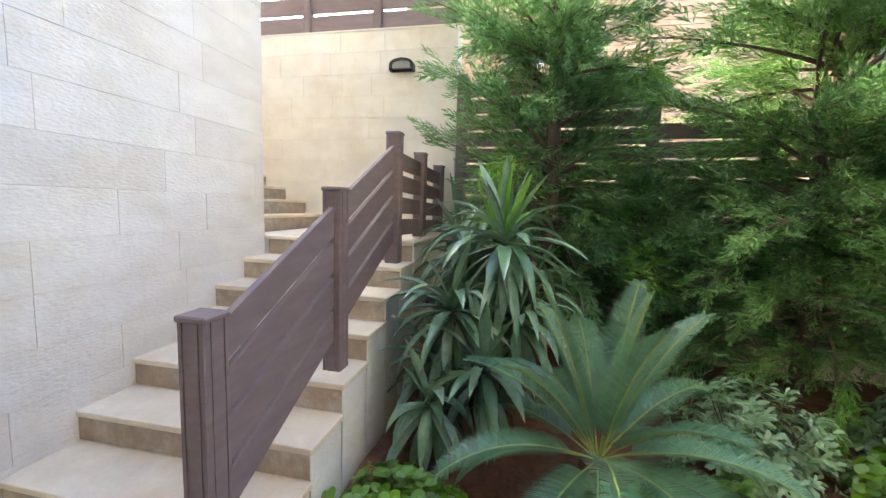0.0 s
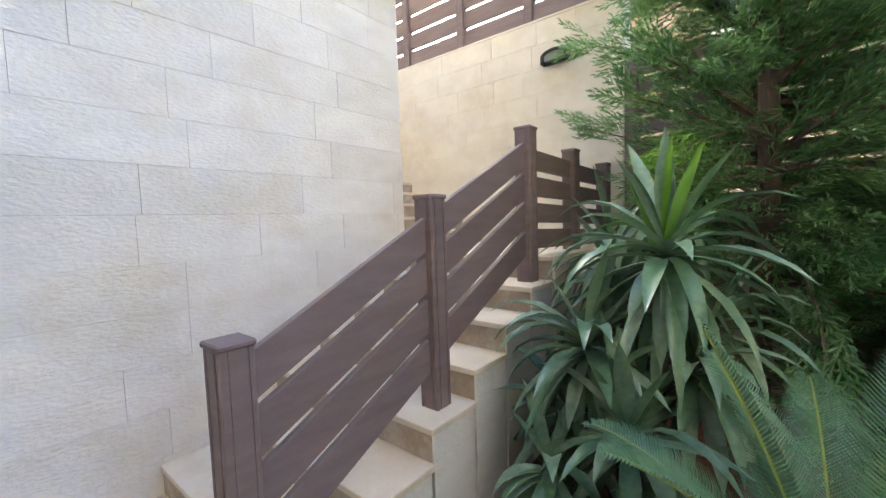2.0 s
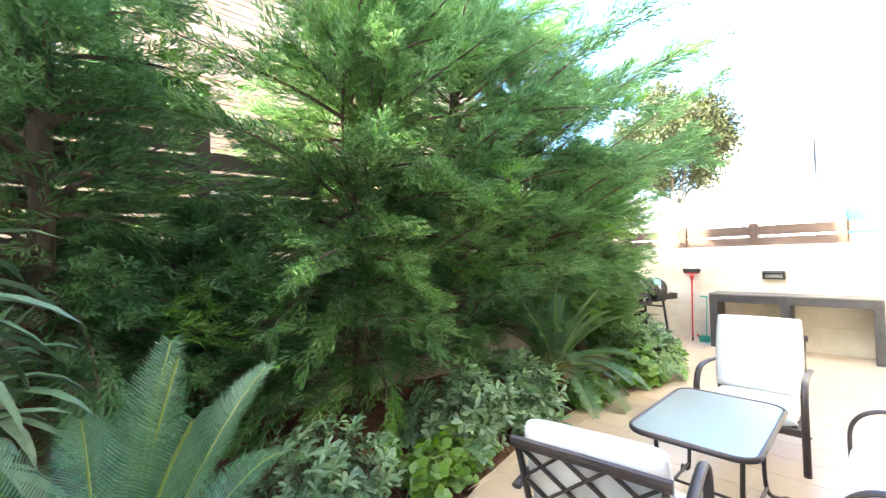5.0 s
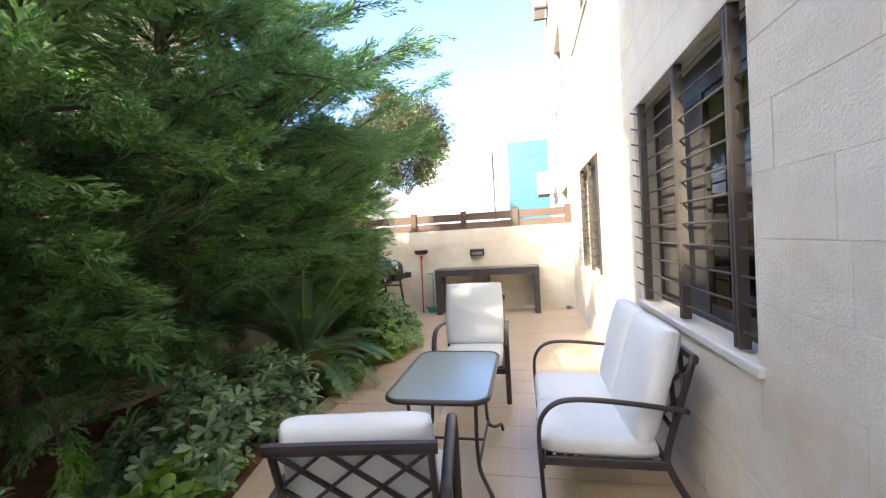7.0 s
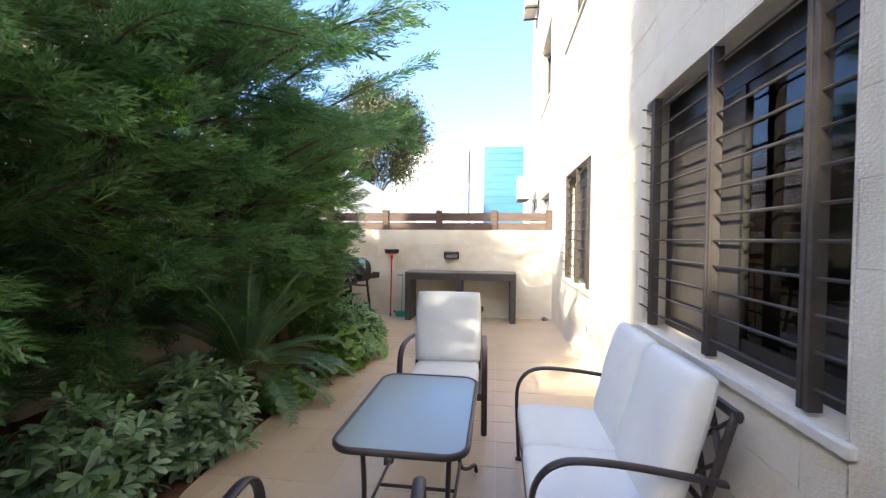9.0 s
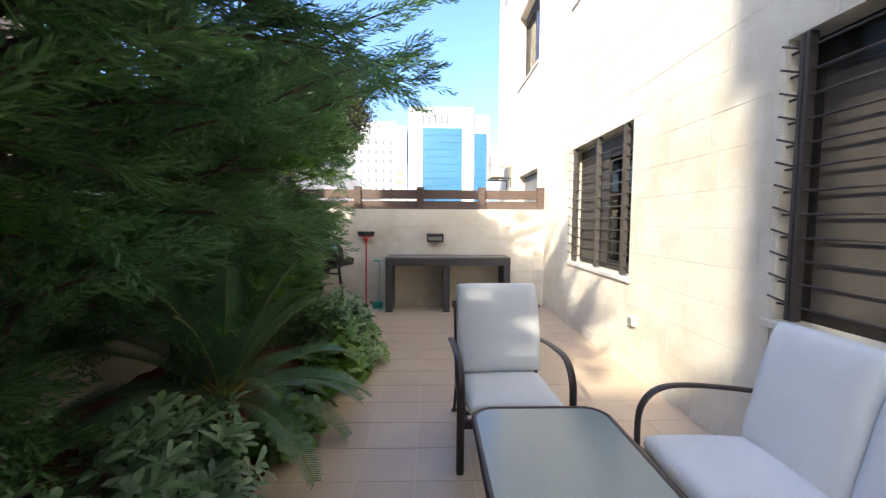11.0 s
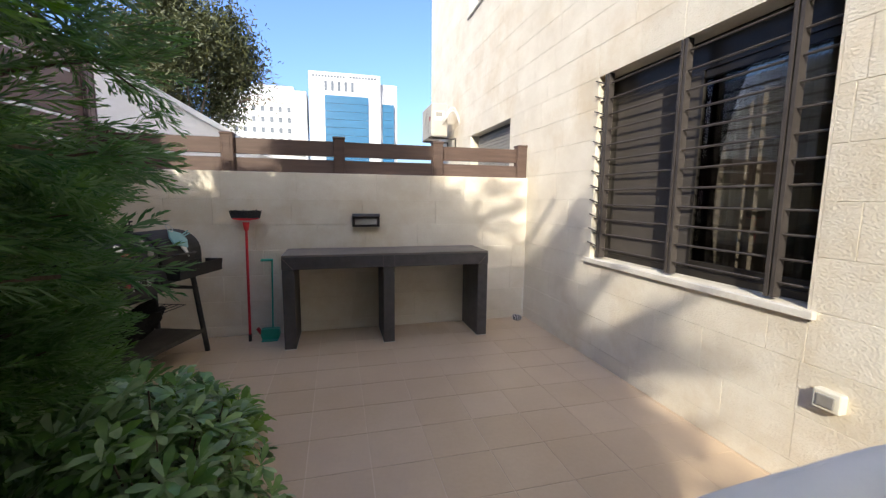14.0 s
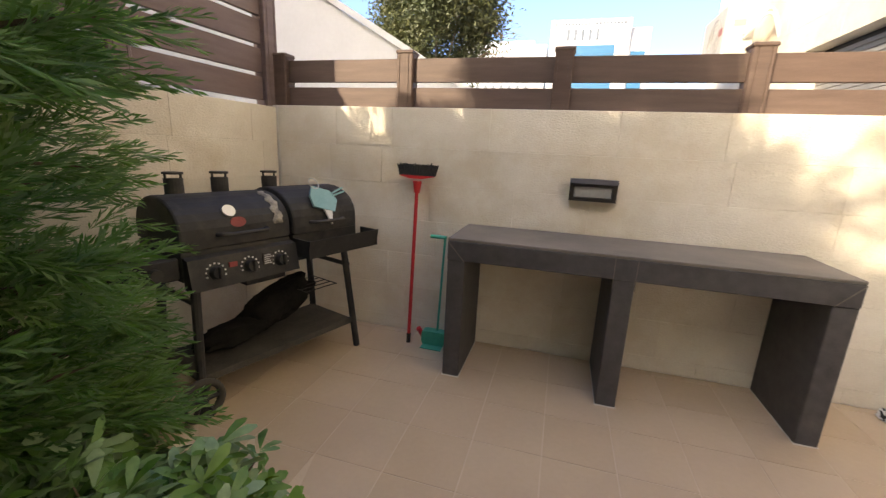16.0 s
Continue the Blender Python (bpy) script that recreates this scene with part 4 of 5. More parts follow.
# cover slumped at the back of the shelf
cover = thing("grill_cover", "crumpled black grill cover slumped on the barbecue shelf", "cover", at=(-1.69, 5.58, 0), rz=71.6)
for nm, cx, cy, cz, ax, ay, az, tilt, sd in (("cover_fold", 0.70, 0.33, 0.345, 0.27, 0.11, 0.125, 0.35, 1.0), ("cover_hem", 0.42, 0.30, 0.262, 0.24, 0.12, 0.055, 0.10, 4.0)):
    bm = bmesh.new()
    bmesh.ops.create_icosphere(bm, subdivisions=4, radius=1)
    for v in bm.verts:
        o = v.co + Vector((sd, 0, 0))
        q = 1 + 0.22 * noise.noise(o * 2.0) + 0.16 * noise.noise(Vector((o.x * 7, o.y * 2, o.z * 3))) + 0.05 * noise.noise(o * 12)
        v.co = Vector((cx + v.co.x * ax * q, cy + v.co.y * ay * q, max(0.2065, cz + (v.co.z * az + v.co.x * tilt * ax) * q)))
    part(nm, bm, SOOT, cover, smooth=True)

# rubber trivet on the lid
tool = thing("teal_trivet", "teal rubber pot holder with a steel ring on the barbecue lid", "pot holder", at=(-1.69, 5.58, 0), rz=71.6)
tm = Matrix.Translation((0.86, 0.030, 1.050)) @ Euler((radians(56), radians(14), 0)).to_matrix().to_4x4() @ Matrix.Diagonal((1.25, 1.25, 1.0, 1.0))
bm = prism(bmesh.new(), [(-0.075, -0.055), (0.05, -0.06), (0.085, 0.01), (0.05, 0.055), (-0.06, 0.06), (-0.085, 0.0)], "z", 0.0, 0.012)
bm.transform(tm)
part("pad", bm, TEAL, tool)
bm = prism(bmesh.new(), [(-0.015, -0.06), (0.035, -0.06), (0.015, -0.135)], "z", 0.0, 0.010)
bm.transform(tm)
part("tip", bm, WHITE_P, tool, "pale tip")
bm = tube(bmesh.new(), [(0.028 * math.cos(a * math.tau / 14) - 0.045, 0.075 + 0.028 * math.sin(a * math.tau / 14), 0.012) for a in range(15)], 0.006, 0.006, 6)
bm.transform(tm)
part("ring", bm, STEEL, tool, "steel ring")
bm = rod(rod(bmesh.new(), (0.06, 0.03, 0.010), (0.15, 0.075, 0.012), 0.005, 6), (0.06, 0.045, 0.010), (0.145, 0.095, 0.012), 0.005, 6)
bm.transform(tm)
part("prongs", bm, TEAL, tool)

# broom and dustpan
broom = thing("broom", "upturned broom with red handle and black bristles leaning on the wall", "broom", at=(-1.015, 6.80, 0))
part("handle", rod(bmesh.new(), (0.0, 0.0, 0.03), (-0.01, 0.115, 1.13), 0.0125, 12), RED, broom, "red handle")
part("grip", rod(bmesh.new(), (0.0, -0.003, 0.0), (0.0, 0.003, 0.07), 0.015, 12), BLACK, broom, "black grip")
part("socket", rod(bmesh.new(), (-0.01, 0.112, 1.08), (-0.01, 0.118, 1.16), 0.020, 12, 0.032), RED, broom)
part("head", prism(bmesh.new(), [(-0.05, 1.178), (0.03, 1.178), (0.105, 1.192), (0.112, 1.203), (-0.132, 1.203), (-0.125, 1.192)], "y", 0.092, 0.142), RED, broom, "red brush head")
bm = bmesh.new()
gr = random.Random(5)
for k in range(34):
    for j in range(4):
        x = -0.130 + 0.240 * k / 33
        y = 0.096 + 0.014 * j
        rod(bm, (x, y, 1.20), (x * 1.12 + gr.gauss(0, 0.003), y + gr.gauss(0, 0.005), 1.272 + gr.gauss(0, 0.004)), 0.0060, 4, 0.0045)
tagged(part("bristles", bm, BLACK, broom, "black bristles"), kind="stuff")
dustpan = thing("dustpan", "green long-handled dustpan standing on the tiles", "dustpan", at=(-0.83, 6.77, 0))
bm = prism(bmesh.new(), [(-0.075, 0.0), (0.075, 0.0), (0.088, 0.04), (0.085, 0.10), (0.06, 0.108), (-0.06, 0.108), (-0.085, 0.10), (-0.088, 0.04)], "y", 0.03, 0.10)
box(bm, -0.075, -0.03, 0.0, 0.075, 0.03, 0.006)
part("pan", bm, GREEN_P, dustpan, "green pan")
part("handle", rod(bmesh.new(), (0.02, 0.07, 0.10), (0.03, 0.13, 0.78), 0.008, 10), GREEN_P, dustpan, "green stick")
part("grip", rod(bmesh.new(), (-0.075, 0.13, 0.785), (0.04, 0.13, 0.785), 0.013, 10), GREEN_P, dustpan, "green cross grip")
part("hinge", rod(bmesh.new(), (-0.085, 0.06, 0.06), (-0.115, 0.04, 0.12), 0.018, 8), RED, dustpan)

# lamps
lamp = thing("wall_lamp", "dark rectangular bulkhead lamp on the end wall", "wall lamp", "garden wall lamps", at=(0.13, EY, 1.17))
part("housing", wall_with_holes(bmesh.new(), "y", -0.065, 0.0, -0.14, 0.14, -0.065, 0.07, [(-0.115, 0.115, -0.045, 0.025)]), FRAME, lamp, "dark metal housing")
part("hood", prism(bmesh.new(), [(-0.085, 0.045), (-0.066, 0.072), (0.0, 0.072), (0.0, 0.060), (-0.064, 0.058)], "x", -0.142, 0.142), FRAME, lamp)
part("diffuser", boxm(-0.112, -0.045, -0.043, 0.112, -0.030, 0.024, 0.004), LAMP_GLASS, lamp, "frosted glass pane")
lamp1 = thing("wall_lamp", "dark arched bulkhead lamp on the stair wall", "wall lamp", "garden wall lamps", at=(LX, -3.31, 3.39))
arch = [(0.155 * math.cos(math.pi * k / 12), 0.075 * math.sin(math.pi * k / 12)) for k in range(13)]
bm = prism(bmesh.new(), [(-0.155, -0.07), (0.155, -0.07), *arch], "x", 0.0, 0.03)
for (ya, za), (yb, zb) in zip([(0.155, -0.07), *arch], [*arch, (-0.155, -0.07)]):
    prism(bm, [(ya, za), (yb, zb), (yb * 0.74, zb * 0.60), (ya * 0.74, za * 0.60)], "x", 0.03, 0.10)
part("housing", bm, FRAME, lamp1, "dark metal arched housing")
part("diffuser", prism(bmesh.new(), [(-0.118, -0.042), (0.118, -0.042), *[(y * 0.76, z * 0.62) for y, z in arch]], "x", 0.031, 0.088), SHUTTER, lamp1, "frosted glass")

# socket on the house wall
sock = thing("outdoor_socket", "cream outdoor socket with a grey flap on the house wall", "socket", at=(HX, 3.855, 0.52))
part("box", boxm(-0.045, -0.055, -0.045, 0.004, 0.055, 0.045, 0.006, 2), CREAM_P, sock)
part("flap", boxm(-0.052, -0.035, -0.028, -0.044, 0.035, 0.028, 0.003), SHUTTER, sock, "grey flap")

# cloth in the corner
bm = bmesh.new()
bmesh.ops.create_icosphere(bm, subdivisions=3, radius=1)
for v in bm.verts:
    q = 1 + 0.35 * noise.noise(v.co * 2.5)
    v.co = Vector((v.co.x * 0.055 * q, v.co.y * 0.05 * q, max(0.0, (v.co.z * 0.7 + 0.5) * 0.05 * q)))
STRIPE = bpy.data.materials.new("striped_cloth")
STRIPE.use_nodes = True
sn, sl = STRIPE.node_tree.nodes, STRIPE.node_tree.links
wv = sn.new("ShaderNodeTexWave")
wv.inputs["Scale"].default_value = 14
wv.inputs["Distortion"].default_value = 2
cr = sn.new("ShaderNodeValToRGB")
cr.color_ramp.interpolation = "CONSTANT"
cr.color_ramp.elements[0].color, cr.color_ramp.elements[1].color = (0.03, 0.03, 0.03, 1), (0.7, 0.68, 0.65, 1)
cr.color_ramp.elements[1].position = 0.5
tcn = sn.new("ShaderNodeTexCoord")
sl.new(tcn.outputs["Object"], wv.inputs["Vector"])
sl.new(wv.outputs["Fac"], cr.inputs["Fac"])
sl.new(cr.outputs["Color"], sn["Principled BSDF"].inputs["Base Color"])
sn["Principled BSDF"].inputs["Roughness"].default_value = 0.9
cloth = tagged(part("striped_cloth", bm, STRIPE, smooth=True), "crumpled black and white striped cloth on the tiles", "cloth")
cloth.matrix_world = pose(1.86, 6.88, 0)


# air conditioners
AC_PAINT = mat("beige_ac_paint", (0.40, 0.37, 0.32), (0.50, 0.47, 0.41), 0.5, scale=4, grain=90, bump=0.03)


def aircon(x, y, z, label):
    t = thing("air_conditioner", label, "air conditioner", "outdoor units on the house", at=(x, y, z))
    part("casing", boxm(-0.30, -0.40, 0.0, 0.0, 0.40, 0.58, 0.02, 2), AC_PAINT, t, "weathered beige metal casing")
    bm = bmesh.new()
    for r in (0.06, 0.11, 0.16, 0.21):
        tube(bm, [(-0.302, -0.08 + r * math.cos(k * math.tau / 24), 0.29 + r * math.sin(k * math.tau / 24)) for k in range(25)], 0.006, 0.006, 5, up=(1, 0, 0))
    part("fan_guard", bm, SHUTTER, t, "round wire fan guard")
    part("side_panel", boxm(-0.25, -0.406, 0.28, -0.06, -0.401, 0.45, 0.002), CREAM_P, t)
    part("side_vent", boxm(-0.22, -0.409, 0.35, -0.10, -0.406, 0.42), SHUTTER, t, "dark side vent")
    part("warning_sticker", boxm(-0.303, -0.33, 0.28, -0.3005, -0.22, 0.36), FADED_RED, t, "red warning sticker")
    for s in (0.0, 0.05):
        part("pipe", tube(bmesh.new(), smooth_line([(-0.10, -0.41, 0.22 + s), (-0.06, -0.50, 0.30 + s), (0.02, -0.54, 0.42 + s), (0.12, -0.50, 0.40 + s), (0.26, -0.46, 0.10 + s)], 5), 0.028, 0.028, 8), WHITE_P, t, "wrapped pipe")
    for y2 in (-0.28, 0.28):
        part("bracket", box(boxm(-0.32, y2 - 0.015, -0.03, 0.30 - x + HX - 0.30, y2 + 0.015, -0.002), HX - x - 0.02, y2 - 0.015, -0.25, HX - x, y2 + 0.015, -0.03), IRON, t)
    return t


aircon(1.80, 10.30, 2.52, "off-white outdoor air conditioner on brackets beyond the fence")
aircon(1.94, 10.35, 7.45, "off-white outdoor air conditioner high on the house")


# ---- plants ----
LEAF_CYP = mat("cypress_green", (0.070, 0.180, 0.078), (0.25, 0.43, 0.165), 0.6, scale=1.7, grain=9, bump=0, trans=0.5, spec=0.3, per=0.25, per_island=True)
LEAF_CYP2 = mat("cypress_yellow_green", (0.080, 0.195, 0.072), (0.28, 0.46, 0.15), 0.6, scale=1.9, grain=9, bump=0, trans=0.5, spec=0.3, per=0.25, per_island=True)
LEAF_LIME = mat("cypress_lime_green", (0.13, 0.33, 0.06), (0.32, 0.54, 0.13), 0.55, scale=3, grain=12, bump=0, trans=0.5, spec=0.3, per=0.2, per_island=True)
LEAF_YUCCA = mat("yucca_green", (0.045, 0.11, 0.055), (0.24, 0.36, 0.22), 0.33, scale=3, grain=30, bump=0, trans=0.10, spec=0.5, per=0.3, per_island=True)
LEAF_YOUNG = mat("young_yucca_green", (0.09, 0.22, 0.03), (0.17, 0.34, 0.06), 0.4, scale=3, grain=30, bump=0, trans=0.25, per=0.15, per_island=True)
LEAF_CYC = mat("cycad_green", (0.055, 0.14, 0.075), (0.14, 0.26, 0.125), 0.38, scale=3, grain=30, bump=0, trans=0.18, spec=0.5, per=0.15, per_island=True)
RACHIS = mat("cycad_rib", (0.20, 0.25, 0.05), (0.30, 0.33, 0.08), 0.5, scale=5, grain=40, bump=0)
LEAF_SHRUB = mat("grey_green_shrub", (0.085, 0.175, 0.075), (0.28, 0.41, 0.21), 0.42, scale=5, grain=20, bump=0, trans=0.15, per=0.35, per_island=True)
LEAF_GLOSS = mat("glossy_shrub_green", (0.075, 0.18, 0.055), (0.25, 0.40, 0.15), 0.38, scale=5, grain=20, bump=0, trans=0.15, per=0.35, per_island=True)
LEAF_BRIGHT = mat("bright_green_leaf", (0.09, 0.20, 0.035), (0.24, 0.40, 0.075), 0.5, scale=4, grain=20, bump=0, trans=0.3, per=0.25, per_island=True)
LEAF_DARK = mat("far_tree_green", (0.018, 0.038, 0.012), (0.10, 0.095, 0.030), 0.6, scale=0.25, grain=5, bump=0, trans=0.2, per=0.3, per_island=True)
BARK = mat("bark", (0.09, 0.06, 0.042), (0.19, 0.135, 0.095), 0.9, scale=8, grain=50, bump=0.7, stretch=(1, 1, 0.25), bump_dist=0.02)
CYC_BARK = mat("cycad_trunk", (0.10, 0.045, 0.022), (0.20, 0.10, 0.05), 0.95, scale=14, grain=60, bump=0.8, bump_dist=0.02)
PETAL = mat("red_petal", (0.62, 0.01, 0.012), (0.80, 0.03, 0.02), 0.5, scale=20, grain=60, bump=0, trans=0.2)


def quads_object(name, verts, faces, material, parent, label="", kind=""):
    """One mesh from arrays of corners and four-cornered faces."""
    me = bpy.data.meshes.new(name)
    nv, nf = len(verts), len(faces)
    me.vertices.add(nv)
    me.vertices.foreach_set("co", np.asarray(verts, dtype=np.float32).ravel())
    me.loops.add(nf * 4)
    me.loops.foreach_set("vertex_index", np.asarray(faces, dtype=np.int32).ravel())
    me.polygons.add(nf)
    me.polygons.foreach_set("loop_start", np.arange(0, nf * 4, 4, dtype=np.int32))
    me.update(calc_edges=True)
    me.materials.append(material)
    ob = new(name, me)
    ob.parent = parent
    if label:
        ob["label"] = label
    if kind:
        ob["kind"] = kind
    return ob


def unit(v):
    return v / np.maximum(np.linalg.norm(v, axis=-1, keepdims=True), 1e-9)


def spread(tv, tf, pos, fwd, up, size):
    """Lay a template (x ahead, z up) at many places."""
    f = unit(np.asarray(fwd, float))
    s = unit(np.cross(np.asarray(up, float), f))
    n = np.cross(f, s)
    size = np.asarray(size, float)[:, None, None]
    tv = np.asarray(tv, float)
    v = (f[:, None, :] * tv[None, :, 0:1] + s[:, None, :] * tv[None, :, 1:2] + n[:, None, :] * tv[None, :, 2:3]) * size + np.asarray(pos, float)[:, None, :]
    k = len(tv)
    fc = np.asarray(tf)[None] + (np.arange(len(f)) * k)[:, None, None]
    return v.reshape(-1, 3), fc.reshape(-1, 4)


def spray_template(rows=7):
    """A feathery cypress plume one unit long: twigs swept forward round a stem, broader than deep."""
    v, f = [], []

    def sliver(a, d, ln, w, roll):
        n = np.cross(d, (math.sin(roll), 0.3, math.cos(roll)))
        n = n / np.linalg.norm(n)
        k = len(v)
        e = a + d * ln
        mid = a + d * ln * 0.5
        v.extend([tuple(a), tuple(mid + n * w), tuple(e), tuple(mid - n * w)])
        f.append((k, k + 1, k + 2, k + 3))

    def stem(t):
        return np.array([t, 0.0, 0.10 * t - 0.20 * t * t])
    for t in (0.0, 0.5):
        sliver(stem(t), unit(stem(t + 0.5) - stem(t)), 0.52, 0.014, 0.2)
    for i in range(2 * rows):
        t = 0.04 + 0.88 * i / (2 * rows)
        az = i * 2.39996
        ang = math.radians(33 - 9 * t)
        ln = 0.36 * (1 - t) ** 0.7 + 0.12
        d = unit(np.array([math.cos(ang), math.sin(ang) * math.cos(az), 0.55 * math.sin(ang) * math.sin(az) - 0.06]))
        p = stem(t)
        sliver(p, d, ln, 0.020, az)
        for q, (fr, l2) in enumerate(((0.35, 0.50), (0.65, 0.40))):
            d2 = unit(d + 0.42 * np.array([0.2, math.cos(az + 1.5 * q + 0.8), 0.6 * math.sin(az + 1.5 * q + 0.8)]))
            sliver(p + d * ln * fr, d2, ln * l2 + 0.03, 0.018, az + 1 + q)
    return v, f


SPRAYS = {k: spray_template(k) for k in (6, 8)}


def pruned(x, y, z):
    """Clipped back above the path, and beside the barbecue."""
    if z < 2.4 and x > -0.76 - max(0.0, y - 4.7) * 0.5:
        return True
    if z < 1.15 and x > -1.35 and y > 1.2:
        return True
    if y > 3.4 and z < 2.3 and x > (-0.18 - 0.46 * (y - 2.62) if z < 1.5 else -0.22 - 0.36 * (y - 2.62)):
        return True
    return y > 4.5 and y - 4.24 > 0.70 * (-0.06 - x) + (0.28 if z > 1.6 else -0.05)


def conifer(x, y, h, zmin, rlow, rtop, n, material, seed, lean=(0.25, 0.0), label="", reach=(), rows=6):
    """A feathery cypress: trunk, limbs that sweep up and out, flat sprays along them."""
    g = np.random.default_rng(seed)
    t = thing("cypress_tree", label, "tree", "hedge of cypress trees", at=(x, y, 0))
    bm = bmesh.new()
    pts = [(0.03 * math.sin(k * 1.3 + seed), 0.03 * math.cos(k * 1.1 + seed), -0.1 + h * k / 9) for k in range(10)]
    for k in range(9):
        rod(bm, pts[k], pts[k + 1], 0.085 * (1 - k / 9.5) + 0.008, 9, 0.085 * (1 - (k + 1) / 9.5) + 0.008, caps=False)
    part("trunk", bm, BARK, t, "brown fibrous trunk", smooth=True)
    limbs = bmesh.new()
    P, F, U, S = [], [], [], []
    young = []
    for i in range(n + len(reach)):
        q = min(0.99, (i + g.random()) / n)
        z0 = zmin + (h * 0.97 - zmin) * q
        az = i * 2.39996 + g.normal(0, 0.6)
        prof = rlow + (rtop - rlow) * min(1, q * 1.6)
        prof *= min(1.0, (1 - q) * 2.3 + 0.10)
        r = prof * (0.72 + 0.5 * g.random()) * (1 + lean[0] * math.cos(az) + lean[1] * math.sin(az))
        rise = 0.22 + 0.5 * q + g.normal(0, 0.26)
        out = np.array([math.cos(az), math.sin(az), 0.0])
        m = 7
        line = []
        if i >= n:
            e = np.array(reach[i - n]) - np.array([x, y, 0])
            r = float(np.hypot(e[0], e[1]))
            out = np.array([e[0] / r, e[1] / r, 0.0])
            z0 = e[2] - 0.55 * r
            rise = 0.83
        for k in range(m + 1):
            s = k / m
            line.append(np.array([0, 0, z0]) + out * r * s + np.array([0, 0, r * (rise * s - 0.28 * s * s)]) + np.array([-out[1], out[0], 0]) * 0.08 * r * math.sin(s * 3 + i))
        for a, b, k in zip(line, line[1:], range(m)):
            if i < n and pruned(b[0] + x, b[1] + y, b[2]):
                break
            rod(limbs, a, b, 0.020 * (1 - k / m) + 0.003, 4, 0.020 * (1 - (k + 1) / m) + 0.003, caps=False)
        ns = int(18 + 22 * min(r, 2.0))
        for k in range(ns):
            s = 0.12 + 0.88 * (k + g.random()) / ns
            j = min(int(s * m), m - 1)
            w = s * m - j
            p = line[j] * (1 - w) + line[j + 1] * w
            d = unit(line[j + 1] - line[j])
            side = np.array([-d[1], d[0], 0.0])
            sg = 1 if k % 2 else -1
            fan = (0.85 - 0.6 * s) * sg * (0.4 + 0.6 * g.random())
            fw = d + side * fan + np.array([0, 0, g.normal(0.12, 0.30)])
            up = np.array([0, 0, 1.0]) + side * g.normal(0, 0.6) + d * g.normal(0, 0.3)
            p = p + g.normal(0, 0.040 + 0.05 * (1 - s), 3)
            if i < n and pruned(p[0] + x, p[1] + y, p[2]):
                continue
            # outer sprays of every twelfth limb take the lime colour
            young.append(s > 0.62 and (i * 7 + seed) % 12 == 0)
            P.append(p)
            F.append(fw)
            U.append(up)
            S.append((0.18 + 0.14 * g.random() + 0.05 * (1 - s)) * (1 if rows < 8 else 0.95))
    tagged(part("branchwork", limbs, BARK, t, "thin brown limbs"), kind="stuff")
    tpl = SPRAYS[rows]
    young = np.array(young)
    P, F, U, S = np.array(P), np.array(F), np.array(U), np.array(S)
    for keep, nm, m, lab in ((~young, "crown", material, "feathery green cypress foliage"), (young, "young_growth", LEAF_LIME, "light lime outer sprays")):
        v, f = spread(*tpl, P[keep], F[keep], U[keep], S[keep])
        quads_object(nm, v, f, m, t, lab, "stuff")
    return t


conifer(-2.40, -1.50, 6.1, 1.0, 0.85, 0.92, 160, LEAF_CYP, 3, (0.15, 0.12), "dark green cypress with feathery sprays beside the stairs",
        [(-2.3, -2.75, 2.4), (-1.9, -2.55, 2.9), (-2.05, -2.7, 3.55)])
conifer(-2.25, 0.75, 4.4, 0.45, 1.15, 1.40, 125, LEAF_CYP2, 5, (0.25, 0.0), "tall green cypress with light lime sprays in the bed")
conifer(-2.05, 2.05, 4.7, 0.65, 1.10, 1.45, 115, LEAF_CYP, 8, (0.30, 0.1), "tall green cypress with long drooping sprays",
        [(0.28, 2.6, 3.29), (0.05, 2.3, 3.6), (0.1, 2.9, 3.5)])
conifer(-1.95, 3.35, 4.7, 0.70, 1.0, 1.40, 108, LEAF_CYP, 13, (0.30, 0.2), "full dark green cypress in the hedge",
        [(0.15, 3.9, 3.4), (-0.15, 3.7, 3.7), (0.06, 3.6, 2.66), (-0.05, 3.35, 2.8), (-0.12, 3.75, 2.9)])
conifer(-1.95, 4.55, 3.05, 0.30, 0.95, 0.95, 100, LEAF_CYP2, 21, (0.15, 0.0), "green cypress at the end of the hedge beside the barbecue",
        [(-1.32, 4.98, 0.70), (-1.30, 5.00, 1.0), (-1.34, 4.96, 1.25), (-1.36, 5.02, 1.5), (-1.45, 5.05, 0.85)], rows=8)

conifer(-2.55, -0.55, 1.9, 0.15, 0.75, 0.80, 60, LEAF_CYP, 27, (0.2, 0.0), "low bushy cypress against the boundary wall")


def strap(g, length, width, base_dir, droop, fold=0.25, segs=6):
    """A sword leaf as a row of folded quads."""
    v, f = [], []
    d = np.array(base_dir, float)
    d /= np.linalg.norm(d)
    p = np.zeros(3)
    side = np.cross(d, (0, 0, 1.0))
    side = side / max(np.linalg.norm(side), 1e-6)
    for k in range(segs + 1):
        s = k / segs
        w = width * (0.55 + 0.9 * s if s < 0.5 else 1.0 * (1 - ((s - 0.5) / 0.5) ** 1.8) + 0.02)
        nrm = np.cross(side, d)
        v += [p + side * w / 2 + nrm * w * fold, p, p - side * w / 2 + nrm * w * fold]
        d = d + np.array([0, 0, -droop / segs * (0.5 + s)])
        d /= np.linalg.norm(d)
        p = p + d * length / segs
    for k in range(segs):
        a = 3 * k
        f += [(a, a + 1, a + 4, a + 3), (a + 1, a + 2, a + 5, a + 4)]
    return np.array(v), np.array(f)


